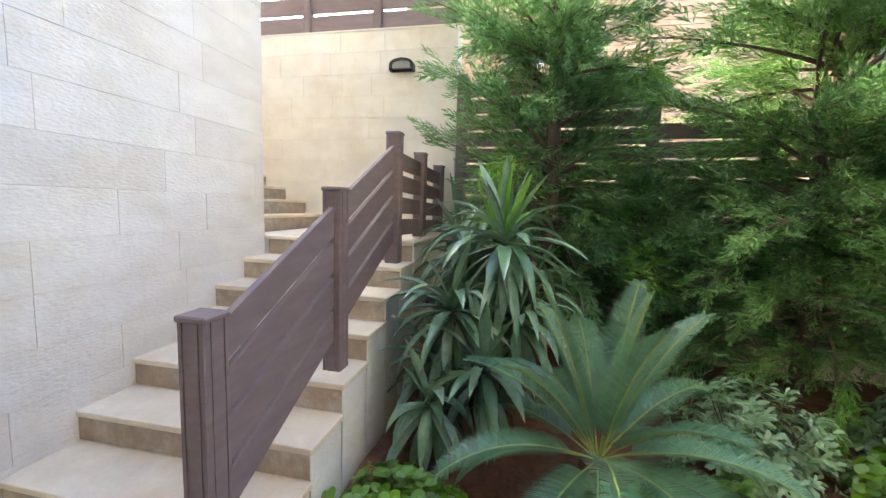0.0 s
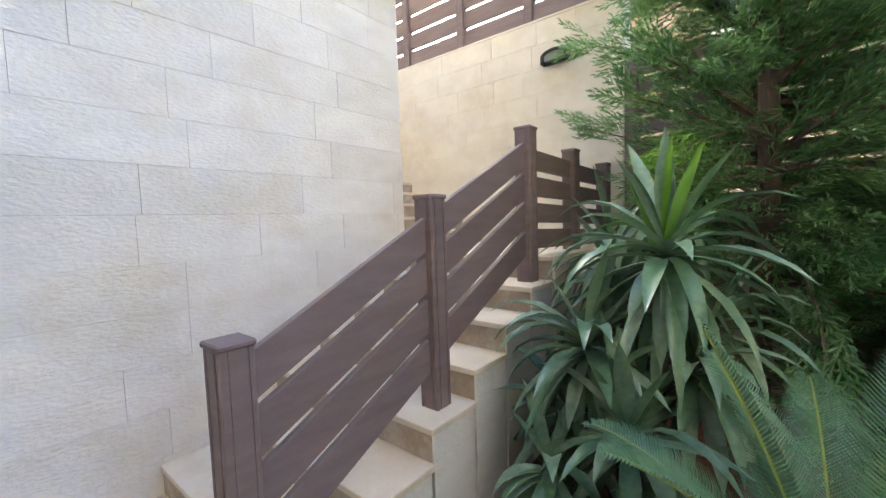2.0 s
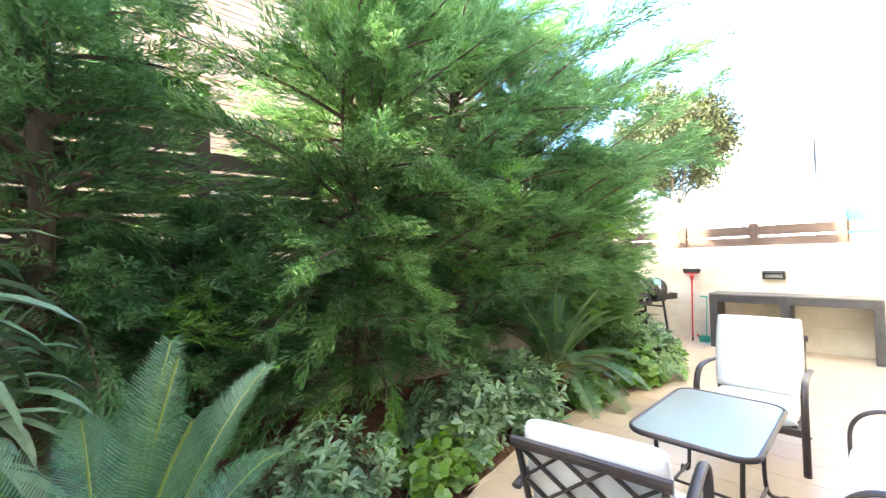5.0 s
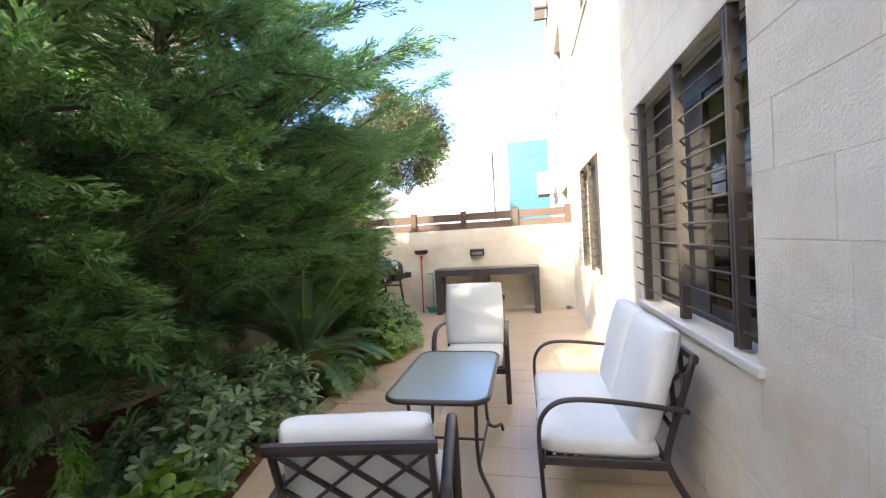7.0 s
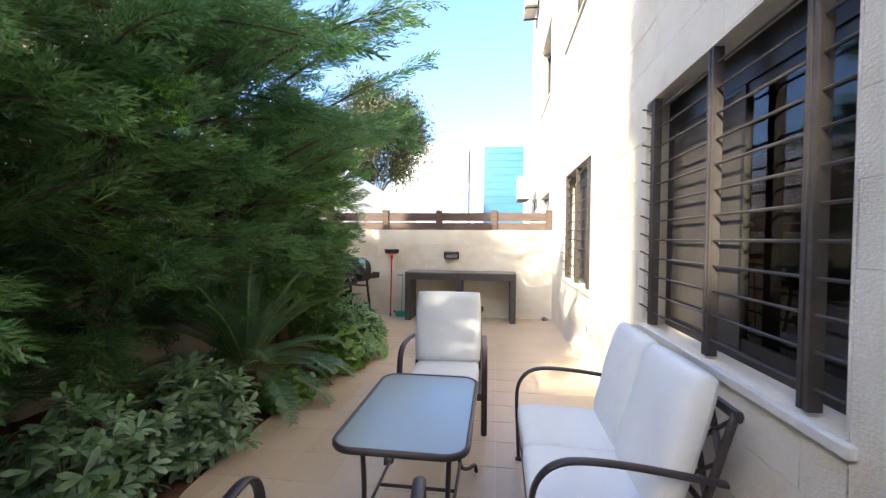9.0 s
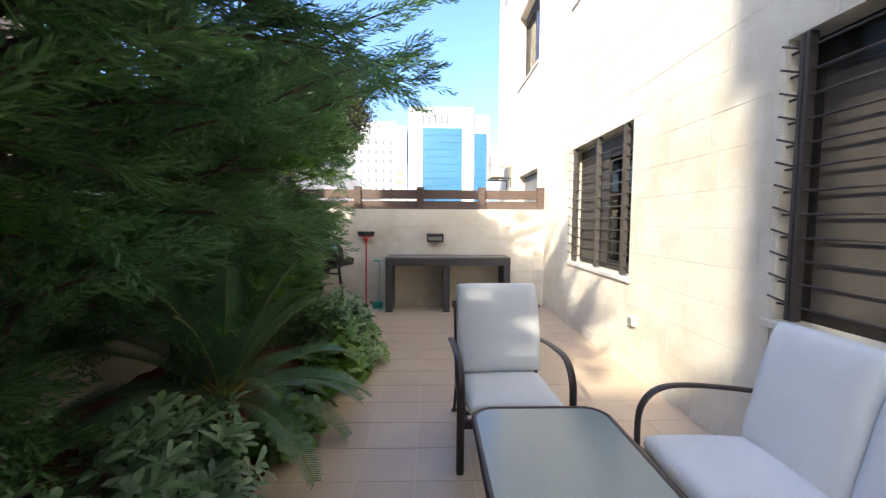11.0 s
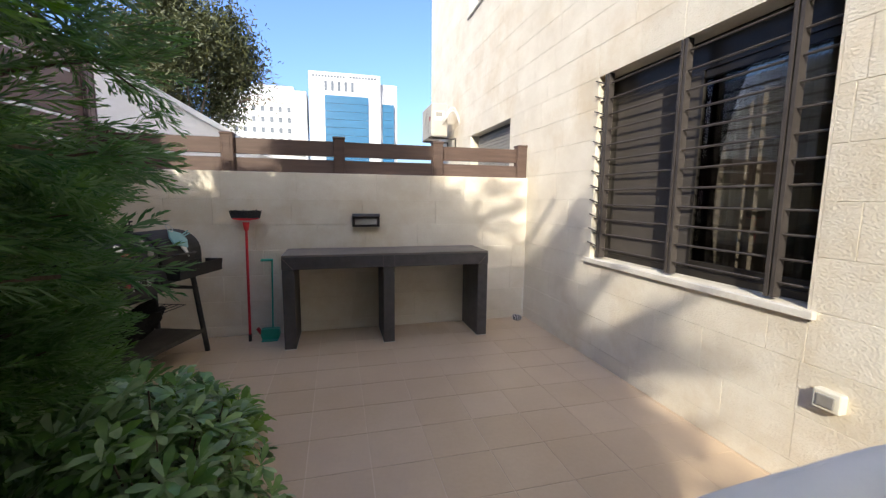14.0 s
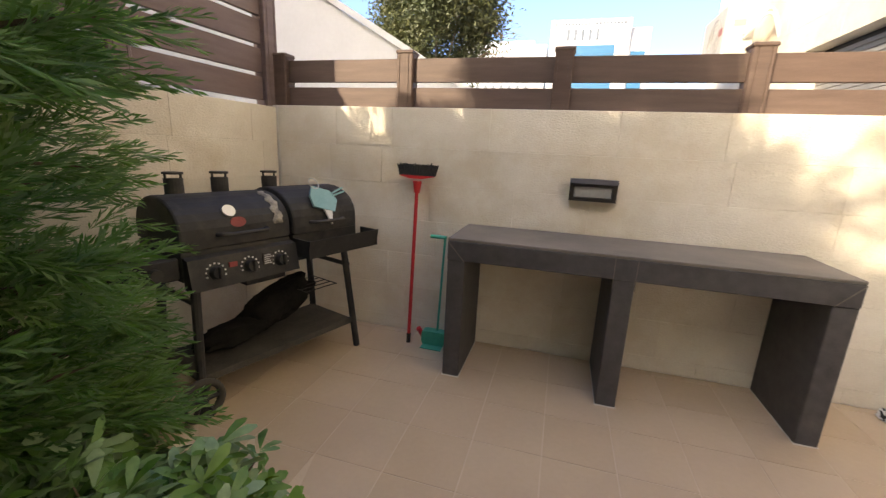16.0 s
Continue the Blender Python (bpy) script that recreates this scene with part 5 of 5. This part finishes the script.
def yucca_head(parent, at, n, length, g, material=LEAF_YUCCA, spread_el=(-60, 66), label="", width=0.074):
    V, Fc, k = [], [], 0
    for i in range(n):
        q = i / n
        el = math.radians(spread_el[0] + (spread_el[1] - spread_el[0]) * q + g.normal(0, 11))
        az = i * 2.39996 + g.normal(0, 0.3)
        d = (math.cos(az) * math.cos(el), math.sin(az) * math.cos(el), math.sin(el))
        v, f = strap(g, length * (0.72 + 0.5 * g.random()), width * (0.75 + 0.5 * g.random()), d, 0.8 + 1.5 * g.random() if el < 1.0 else 0.3)
        V.append(v + np.array(at) + np.array([0, 0, 0.10 * (q - 0.5)]))
        Fc.append(f + k)
        k += len(v)
    return quads_object("leaf_rosette", np.concatenate(V), np.concatenate(Fc), material, parent, label, "stuff")


g = np.random.default_rng(4)
yucca = thing("yucca", "clump of dark green yucca with long drooping sword leaves", "yucca", at=(-0.98, -1.95, 0))
HEADS = [(0.02, 0.10, 1.42, 58, 0.58), (-0.32, -0.18, 1.12, 50, 0.54), (0.18, -0.22, 0.95, 54, 0.52), (-0.05, 0.22, 0.85, 46, 0.50), (0.36, 0.02, 0.62, 48, 0.48),
         (0.10, -0.35, 0.55, 40, 0.46), (-0.35, 0.25, 1.0, 40, 0.5), (-0.55, -0.30, 1.35, 46, 0.5), (0.45, -0.30, 0.40, 36, 0.42)]
for x, y, z, n, ln in HEADS:
    bm = bmesh.new()
    bx, by = x * 0.35, y * 0.35
    for k in range(5):
        a, b = k / 5, (k + 1) / 5
        rod(bm, (bx + (x - bx) * a, by + (y - by) * a, -0.05 + z * a), (bx + (x - bx) * b, by + (y - by) * b, -0.05 + z * b), 0.04, 8, 0.036, caps=False)
    part("stem", bm, BARK, yucca, "ringed brown stem", smooth=True)
    yucca_head(yucca, (x, y, z), n, ln, g)
yucca_head(yucca, (0.02, 0.10, 1.50), 5, 0.50, g, LEAF_YOUNG, (62, 86), "upright lime young leaves", 0.048)
yucca_head(yucca, (-0.16, 0.02, 1.46), 5, 0.50, g, LEAF_YOUNG, (66, 86), "upright lime young leaves", 0.048)


def cycad(at, n, length, seed, z0, label):
    g = np.random.default_rng(seed)
    t = thing("sago_palm", label, "palm", "sago palms in the bed", at=(at[0], at[1], 0))
    bm = bmesh.new()
    for k in range(6):
        a, b = k / 6, (k + 1) / 6
        rod(bm, (0, 0, -0.05 + z0 * a), (0, 0, -0.05 + (z0 + 0.06) * b), 0.10 - 0.01 * (k % 2), 12, 0.085 + 0.012 * (k % 2), caps=k == 5)
    part("trunk", bm, CYC_BARK, t, "shaggy red-brown stump")
    for i in range(n):
        q = i / n
        el = math.radians(8 + 76 * q ** 1.3 + g.normal(0, 5))
        az = i * 2.39996 + g.normal(0, 0.12)
        d = np.array([math.cos(az) * math.cos(el), math.sin(az) * math.cos(el), math.sin(el)])
        ln = length * (0.88 + 0.22 * g.random())
        m = 26
        p = np.array([0, 0, z0]) + d * 0.03
        droop = (1.25 - 0.75 * q)
        V, Fc = [], []
        rib = bmesh.new()
        path = [p.copy()]
        for k in range(m):
            s = k / m
            d = d + np.array([0, 0, -droop / m * (0.35 + 1.6 * s)])
            d /= np.linalg.norm(d)
            p = p + d * ln / m
            path.append(p.copy())
            if s < 0.12:
                continue
            side = np.cross(d, (0, 0, 1.0))
            side /= max(np.linalg.norm(side), 1e-6)
            nrm = np.cross(side, d)
            lw = 0.172 * length * (math.sin(math.pi * min(1, 0.12 + 0.86 * s)) ** 0.6)
            for sg in (-1, 1):
                for off in (0.0, 0.33, 0.67):
                    o = p - d * ln / m * off
                    ld = d * 0.75 + side * sg + nrm * 0.38
                    ld /= np.linalg.norm(ld)
                    wv = d * 0.0040
                    e = o + ld * lw
                    mid = o + ld * lw * 0.55 + nrm * 0.004
                    b = len(V)
                    V += [o - wv, o + wv, mid + wv, mid - wv, e + wv * 0.2 - nrm * 0.012, e - wv * 0.2 - nrm * 0.012]
                    Fc += [(b, b + 1, b + 2, b + 3), (b + 3, b + 2, b + 4, b + 5)]
        f = quads_object("frond", V, Fc, LEAF_CYC, t)
        for a, b in zip(path[::2], path[2::2]):
            rod(rib, a, b, 0.0055, 5, 0.004, caps=False)
        part("rib", rib, RACHIS, f, "yellow-green frond rib")
    return t


cycad((-0.24, -1.28), 25, 0.88, 5, 0.40, "sago palm with arching blue-green feather fronds")
cycad((-1.28, 2.72), 34, 0.95, 9, 0.28, "dark green sago palm under the cypress hedge")

# leaf of the broad-leaved shrubs, one unit long
LEAFV = [(0.02, -0.02, 0), (0.02, 0.02, 0), (0.40, 0.12, 0.05), (0.40, -0.12, 0.05), (0.76, 0.165, 0.02), (0.76, -0.165, 0.02), (1.0, 0.05, -0.08), (1.0, -0.05, -0.08)]
LEAFF = [(0, 1, 2, 3), (3, 2, 4, 5), (5, 4, 6, 7)]
ROUNDV = [(0.0, -0.12, 0), (0.0, 0.12, 0), (0.28, 0.46, 0.05), (0.28, -0.46, 0.05), (0.72, 0.46, 0.03), (0.72, -0.46, 0.03), (1.0, 0.16, -0.05), (1.0, -0.16, -0.05)]


def shrub(name, at, rx, ry, h, n, leaf, per_rosette, material, seed, tv, label, category, stalk=True):
    g = np.random.default_rng(seed)
    t = thing(name, label, category, "low shrubs along the bed", at=(at[0], at[1], 0))
    P, F, U, S = [], [], [], []
    stems = bmesh.new()
    for i in range(n):
        az = g.random() * math.tau
        u = g.random() ** 0.5
        rr = 0.25 + 0.80 * g.random() ** 0.45
        el = math.asin(min(1, g.random() * 1.02))
        bump = 0.82 + 0.36 * noise.noise((math.cos(az) * 1.7 + seed, math.sin(az) * 1.7, el * 1.8))
        out = np.array([math.cos(az) * math.cos(el), math.sin(az) * math.cos(el), math.sin(el)])
        p = np.array([out[0] * rx, out[1] * ry, 0.04 + out[2] * h]) * np.array([rr * bump, rr * bump, max(0.35, rr) * bump])
        if i % 5 == 0 and stalk:
            rod(stems, (p[0] * 0.15, p[1] * 0.15, -0.02), p, 0.006, 4, 0.003, caps=False)
        axis = unit(out + np.array([0, 0, 0.9]) + g.normal(0, 0.25, 3))
        e1 = unit(np.cross(axis, (0.3, 0.9, 0.1)))
        e2 = np.cross(axis, e1)
        for k in range(per_rosette):
            a = k * math.tau / per_rosette + g.normal(0, 0.25)
            fw = (e1 * math.cos(a) + e2 * math.sin(a)) + axis * (0.25 + 0.35 * g.random())
            P.append(p + axis * 0.006 * k)
            F.append(fw)
            U.append(axis + g.normal(0, 0.2, 3))
            S.append(leaf * (0.7 + 0.6 * g.random()))
    if stalk:
        tagged(part("stem_tangle", stems, BARK, t, "thin woody stems"), kind="stuff")
    v, f = spread(tv, LEAFF, P, F, U, S)
    quads_object("foliage", v, f, material, t, "", "stuff")
    return t


G_LAB = "grey-green shrub with small rosettes of pale leaves"
B_LAB = "low bright green leafy plant spilling over the tiles"
shrub("pittosporum_shrub", (-0.98, -0.22), 0.48, 0.50, 0.62, 420, 0.070, 8, LEAF_SHRUB, 31, LEAFV, G_LAB, "shrub")
shrub("pittosporum_shrub", (-1.20, 1.10), 0.50, 0.55, 0.64, 420, 0.085, 8, LEAF_SHRUB, 32, LEAFV, G_LAB, "shrub")
shrub("pittosporum_shrub", (-1.12, 1.88), 0.46, 0.52, 0.62, 340, 0.095, 8, LEAF_SHRUB, 33, LEAFV, G_LAB, "shrub")
shrub("pittosporum_shrub", (-0.86, 4.30), 0.46, 0.56, 0.70, 420, 0.088, 8, LEAF_GLOSS, 34, LEAFV, "dark green rounded shrub with small whorled leaves", "shrub")
shrub("pittosporum_shrub", (-1.16, 4.92), 0.42, 0.38, 0.40, 240, 0.10, 8, LEAF_GLOSS, 35, LEAFV, "dark green rounded shrub with small whorled leaves", "shrub")
shrub("pittosporum_shrub", (-1.72, 4.90), 0.40, 0.36, 0.62, 260, 0.10, 8, LEAF_GLOSS, 36, LEAFV, "dark green rounded shrub beside the barbecue", "shrub")
shrub("ivy_geranium", (-0.82, 0.52), 0.22, 0.36, 0.30, 170, 0.060, 5, LEAF_BRIGHT, 41, ROUNDV, B_LAB, "plant")
shrub("ivy_geranium", (-1.02, 0.95), 0.25, 0.30, 0.28, 140, 0.060, 5, LEAF_BRIGHT, 42, ROUNDV, B_LAB, "plant")
shrub("ivy_geranium", (-0.90, 2.75), 0.24, 0.42, 0.28, 190, 0.058, 5, LEAF_BRIGHT, 43, ROUNDV, B_LAB, "plant")
shrub("ivy_geranium", (-0.76, 3.65), 0.27, 0.36, 0.44, 190, 0.085, 5, LEAF_BRIGHT, 44, ROUNDV, B_LAB, "plant")
shrub("ivy_geranium", (-0.90, 4.95), 0.36, 0.32, 0.36, 170, 0.10, 6, LEAF_BRIGHT, 45, LEAFV, B_LAB, "plant")
shrub("ivy_geranium", (-0.42, -0.62), 0.28, 0.44, 0.22, 210, 0.050, 5, LEAF_BRIGHT, 46, ROUNDV, B_LAB, "plant")
shrub("ivy_geranium", (-0.16, -1.02), 0.32, 0.38, 0.15, 210, 0.050, 5, LEAF_BRIGHT, 48, ROUNDV, B_LAB, "plant")
geranium = shrub("geranium", (0.06, -2.22), 0.42, 0.42, 0.32, 330, 0.058, 4, LEAF_BRIGHT, 47, ROUNDV, "bright green geranium with one red flower beside the stairs", "plant")
shrub("geranium", (0.26, -1.88), 0.24, 0.26, 0.22, 150, 0.050, 4, LEAF_BRIGHT, 49, ROUNDV, "low bright green geranium beside the sago palm", "plant")
bm = bmesh.new()
gg = random.Random(3)
for k in range(26):
    c = Vector((gg.gauss(0, 0.018), gg.gauss(0, 0.018), gg.gauss(0, 0.014)))
    m4 = Matrix.Translation(Vector((0.19, 0.20, 0.28)) + c) @ Euler((gg.random() * 3, gg.random() * 3, gg.random() * 3)).to_matrix().to_4x4() @ Matrix.Diagonal((1, 0.8, 0.25, 1))
    bmesh.ops.create_icosphere(bm, subdivisions=1, radius=0.016, matrix=m4)
part("flower", bm, PETAL, geranium, "red flower head")


# ---- beyond the garden ----
WHITE_FACADE = mat("white_cladding", (0.44, 0.44, 0.44), (0.53, 0.53, 0.52), 0.5, scale=0.2, grain=2, bump=0)
BLUE_GLASS = mat("blue_curtain_wall", (0.010, 0.085, 0.17), (0.020, 0.12, 0.23), 0.25, scale=0.3, grain=2, bump=0, stretch=(0.3, 0.3, 2))
GREY_FACADE = mat("grey_facade", (0.30, 0.32, 0.35), (0.42, 0.44, 0.47), 0.5, scale=0.2, grain=2, bump=0)
WIN_DARK = mat("far_window", (0.05, 0.065, 0.085), (0.12, 0.14, 0.17), 0.3, scale=0.5, grain=3, bump=0)
RIBBED = mat("ribbed_beige_stone", (0.43, 0.30, 0.19), (0.57, 0.43, 0.30), 0.85, scale=1.5, grain=14, bump=0.6, bump_scale=10, per=0.08, bump_dist=0.03)
GABLE = mat("white_render", (0.66, 0.65, 0.63), (0.76, 0.75, 0.73), 0.8, scale=1, grain=20, bump=0.1)

tower = thing("office_tower", "white office tower with a blue glass front", "building", at=(0, 110, 0))
part("wall", boxm(-6.3, 0, -1, 11.0, 14, 31.8), WHITE_FACADE, tower)
part("side_wing", boxm(11.0, 2.0, -1, 15.5, 14, 30.3), WHITE_FACADE, tower)
part("link", boxm(11.02, 1.2, -1, 11.9, 2.0, 28.3), WHITE_FACADE, tower)
for k in range(14):
    z = -0.5 + k * 1.92
    part("glass_band", boxm(-2.6, -0.25, z, 8.0, 0.0, z + 1.86), BLUE_GLASS, tower, "blue glass band")
for k in range(13):
    z = -0.5 + k * 1.98
    part("glass_band", boxm(11.6, 1.0, z, 14.6, 1.95, z + 1.92), BLUE_GLASS, tower, "blue glass band")
for k in range(5):
    x = -2.3 + k * 1.6
    part("slot_window", boxm(x - 0.32, -0.06, 27.4, x + 0.32, 0.0, 29.7), WIN_DARK, tower)
for k in range(11):
    part("sign_bar", boxm(-5.4 + k * 0.72, -0.05, 30.55, -4.9 + k * 0.72, 0.0, 31.05), WIN_DARK, tower)
for k in range(9):
    part("sign_bar", boxm(3.4 + k * 0.75, -0.05, 30.65, 3.95 + k * 0.75, 0.0, 31.15), WIN_DARK, tower)

block = thing("apartment_block", "long white apartment block with rows of small windows", "building", at=(-15, 122, 0))
part("wall", boxm(-16, 0, -1, 6.0, 12, 27.5), WHITE_FACADE, block)
part("roof_storey", boxm(-16, 1.5, 27.5, 4.0, 12, 31.0), GREY_FACADE, block, "grey glazed top storey")
win = None
for r in range(9):
    for c in range(9):
        m = part("window", boxm(-0.42, -0.12, -0.65, 0.42, 0.0, 0.65), WIN_DARK, block) if win is None else new("window", win.data)
        win = win or m
        m.parent = block
        m.location = (-14.8 + c * 2.2, 0, 2.5 + r * 2.75)
slab = thing("office_slab", "narrow grey glass office slab between the towers", "building", at=(-8.6, 112, 0))
part("wall", boxm(-1.8, 0, -1, 1.6, 8, 27.3), GREY_FACADE, slab)
for k in range(9):
    part("floor_band", boxm(-1.8, -0.15, 1 + k * 2.9, 1.6, 0, 1.6 + k * 2.9), WHITE_FACADE, slab)
low = thing("low_white_building", "low white building with yellow balconies", "building", at=(-7.6, 96, 0))
part("wall", boxm(-1.6, 0, -1, 1.6, 6, 15.5), WHITE_FACADE, low)
YELLOW = mat("yellow_panel", (0.55, 0.36, 0.10), (0.62, 0.43, 0.15), 0.6, bump=0)
for k in range(3):
    part("balcony", boxm(-0.9, -0.5, 8 + k * 2.2, 0.9, 0, 8.9 + k * 2.2), YELLOW, low)

# white gable over the end wall
gable = thing("white_outbuilding", "white rendered outbuilding with a sloping roof behind the fence", "building", at=(0, 9.0, 0))
part("wall", prism(bmesh.new(), [(-10.0, -0.1), (-1.0, -0.1), (-1.0, 1.90), (-5.2, 4.32), (-10.0, 1.6)], "y", 0.05, 4.0), GABLE, gable)
part("roof", prism(bmesh.new(), [(-0.85, 1.82), (-0.85, 1.90), (-5.2, 4.42), (-10.2, 1.6), (-10.2, 1.5), (-5.2, 4.33)], "y", 0.0, 4.1), GABLE, gable, "thin white roof edge")

# ribbed neighbour
nb = thing("neighbour_house", "beige ribbed-stone neighbouring house beyond the boundary fence", "building", at=(-8.0, 0, 0))
nholes = [(-2.42, -1.42, 4.95, 5.95), (4.6, 5.8, 4.95, 5.95), (-2.42, -1.42, 8.1, 9.2)]
part("wall", wall_with_holes(bmesh.new(), "x", -0.3, 0.0, -4.8, 9.0, -0.1, 10.5, nholes), RIBBED, nb)
part("side_wall", boxm(-9, -4.8, -0.1, -0.3, -4.5, 10.5), RIBBED, nb)
bm = bmesh.new()
z = 3.0
while z < 10.5:
    segs = [(-4.8, 9.0)]
    for h in nholes:
        if h[2] - 0.12 < z < h[3]:
            nx = []
            for a, b in segs:
                nx += [(a, b)] if h[1] <= a or h[0] >= b else [(a, h[0]), (h[1], b)]
            segs = nx
    for a, b in segs:
        y = a
        while y < b:
            e = min(b, y + RNG.uniform(0.3, 0.8))
            box(bm, 0.0, y, z, 0.022 + RNG.uniform(0, 0.03), e - 0.006, z + 0.105)
            y = e
    z += 0.12
ob = part("strip_cladding", bm, RIBBED, nb, "rough split-stone strips")
ob["kind"] = "stuff"
for y0, y1, z0, z1 in nholes:
    w = part("window", wall_with_holes(bmesh.new(), "x", -0.16, -0.08, y0, y1, z0, z1, [(y0 + 0.06, y1 - 0.06, z0 + 0.06, z1 - 0.06)]), WHITE_P, nb)
    part("pane", boxm(-0.13, y0 + 0.05, z0 + 0.05, -0.12, y1 - 0.05, z1 - 0.05), WIN_DARK, w)
    part("sill", boxm(-0.2, y0 - 0.06, z0 - 0.08, 0.07, y1 + 0.06, z0, 0.008), SILL, w)


# tree behind the outbuilding
def broad_tree(at, h, r, n, seed, material, label, bare=6, leaf=0.10):
    g = np.random.default_rng(seed)
    t = thing("garden_tree", label, "tree", at=(at[0], at[1], 0))
    bm = bmesh.new()
    rod(bm, (0, 0, -0.1), (0.1, 0, h * 0.35), 0.22, 10, 0.17, caps=False)
    ends = []
    for k in range(9):
        az = k * 2.4 + g.normal(0, 0.3)
        e = np.array([math.cos(az) * r * 0.6, math.sin(az) * r * 0.6, h * (0.6 + 0.25 * g.random())])
        mid = e * 0.5 + np.array([0, 0, h * 0.12])
        rod(bm, (0.1, 0, h * 0.33), mid, 0.09, 7, 0.06, caps=False)
        rod(bm, mid, e, 0.06, 6, 0.02, caps=False)
        ends.append(e)
    part("trunk", bm, BARK, t, "brown forked trunk")
    tw = bmesh.new()
    for k in range(bare):
        a = np.array([r * 0.75, -0.4 + 0.3 * g.normal(), h * (0.55 + 0.09 * g.normal())])
        for q in range(5):
            b = a + np.array([0.45 + 0.15 * g.normal(), 0.2 * g.normal(), 0.22 * g.normal() - 0.03]) * (r / 4)
            rod(tw, a, b, 0.034 - 0.005 * q, 4, 0.029 - 0.005 * q, caps=False)
            c = b + np.array([0.3, 0.2 * g.normal(), 0.35 * g.normal()])
            rod(tw, b, c, 0.016, 4, 0.006, caps=False)
            a = b
    part("twig_tangle", tw, BARK, t, "bare twigs")
    P, F, U, S = [], [], [], []
    centres = []
    for k in range(34):
        c = g.normal(0, 1, 3)
        c *= min(1.0, 1.25 / np.linalg.norm(c))
        centres.append(np.array([c[0] * r * 0.6, c[1] * r * 0.6, h * (0.70 + 0.19 * c[2])]))
    for i in range(n):
        c = centres[i % 34]
        p = c + g.normal(0, r * 0.17, 3)
        P.append(p)
        F.append(g.normal(0, 1, 3))
        U.append(g.normal(0, 1, 3) + np.array([0, 0, 0.8]))
        S.append(leaf * (1 + g.random()))
    v, f = spread(LEAFV, LEAFF, P, F, U, S)
    quads_object("crown", v, f, material, t, "dense small leaves", "stuff")
    return t


broad_tree((-9.6, 34.0), 15.0, 4.4, 44000, 77, LEAF_DARK, "dark green and rusty leafy tree with some bare twigs", 9, 0.19)


# ---- pieces of walls and floor ----
HB = [(h[0] + 0.6, h[1] + 0.6, h[2] - 0.04, h[3]) for h in W_HOLES]
facing(wall_house, (HX + 0.016, -0.6, 0), (0, 1, 0), (-1, 0, 0), 12.5, 0.0, 11.0, 0.257, (0.35, 0.75), STONE, HB,
       near=lambda u, z: u < 8.0 and z < 2.9, zbase=0.13)
facing(wall_end, (-2.2, EY + 0.016, 0), (1, 0, 0), (0, -1, 0), 4.186, 0.0, 1.655, 0.257, (0.4, 0.8), STONE, near=lambda u, z: True, zbase=0.10)
facing(wall_stair, (-1.45, SY - 0.016, 0), (1, 0, 0), (0, 1, 0), 4.65, 0.0, 3.62, 0.27, (0.5, 1.0), STONE_WHITE, near=lambda u, z: True, zbase=0.10)
facing(wall_lamp, (LX - 0.016, -2.63, 0), (0, -1, 0), (1, 0, 0), 9.0, 1.3, 3.84, 0.27, (0.4, 0.8), STONE, near=lambda u, z: u < 4, zbase=0.08)
facing(wall_boundary, BD0 - BN * 0.016, BU, BN, BL - 0.2, 0.0, 1.64, 0.257, (0.4, 0.8), STONE, near=lambda u, z: u > 5, zbase=0.10)
facing(stairs, (LX, -2.659, 0), (1, 0, 0), (0, 1, 0), 1.66, 0.0, 1.32, 0.257, (0.4, 0.8), STONE_WHITE, near=lambda u, z: True)
TS = 0.332
xs0 = -0.0145
for iy in range(-13, 22):
    ya = 0.293 + iy * TS
    yb = ya + TS
    ya, yb = max(ya, -4.05), min(yb, 6.998)
    if yb - ya < 0.03:
        continue
    for ix in range(-8, 10):
        xa, xb = xs0 + ix * TS, xs0 + (ix + 1) * TS
        lim = 3.198 if yb <= -0.6 else 1.998
        xb = min(xb, lim)
        if xb - xa < 0.02:
            continue
        ea, eb = edge_x(ya), edge_x(yb)
        if xb <= min(ea, eb) + 0.01:
            continue
        g = 0.003
        la, lb = min(max(xa, ea), xb - 0.004), min(max(xa, eb), xb - 0.004)
        bm = bmesh.new()
        top = [bm.verts.new(p) for p in ((la + g, ya + g, 0), (xb - g, ya + g, 0), (xb - g, yb - g, 0), (lb + g, yb - g, 0))]
        low = [bm.verts.new((v.co.x, v.co.y, -0.007)) for v in top]
        bm.faces.new(top)
        for i in range(4):
            bm.faces.new((top[i], low[i], low[(i + 1) % 4], top[(i + 1) % 4]))
        bmesh.ops.recalc_face_normals(bm, faces=bm.faces)
        part("tile", bm, TILE, floor)
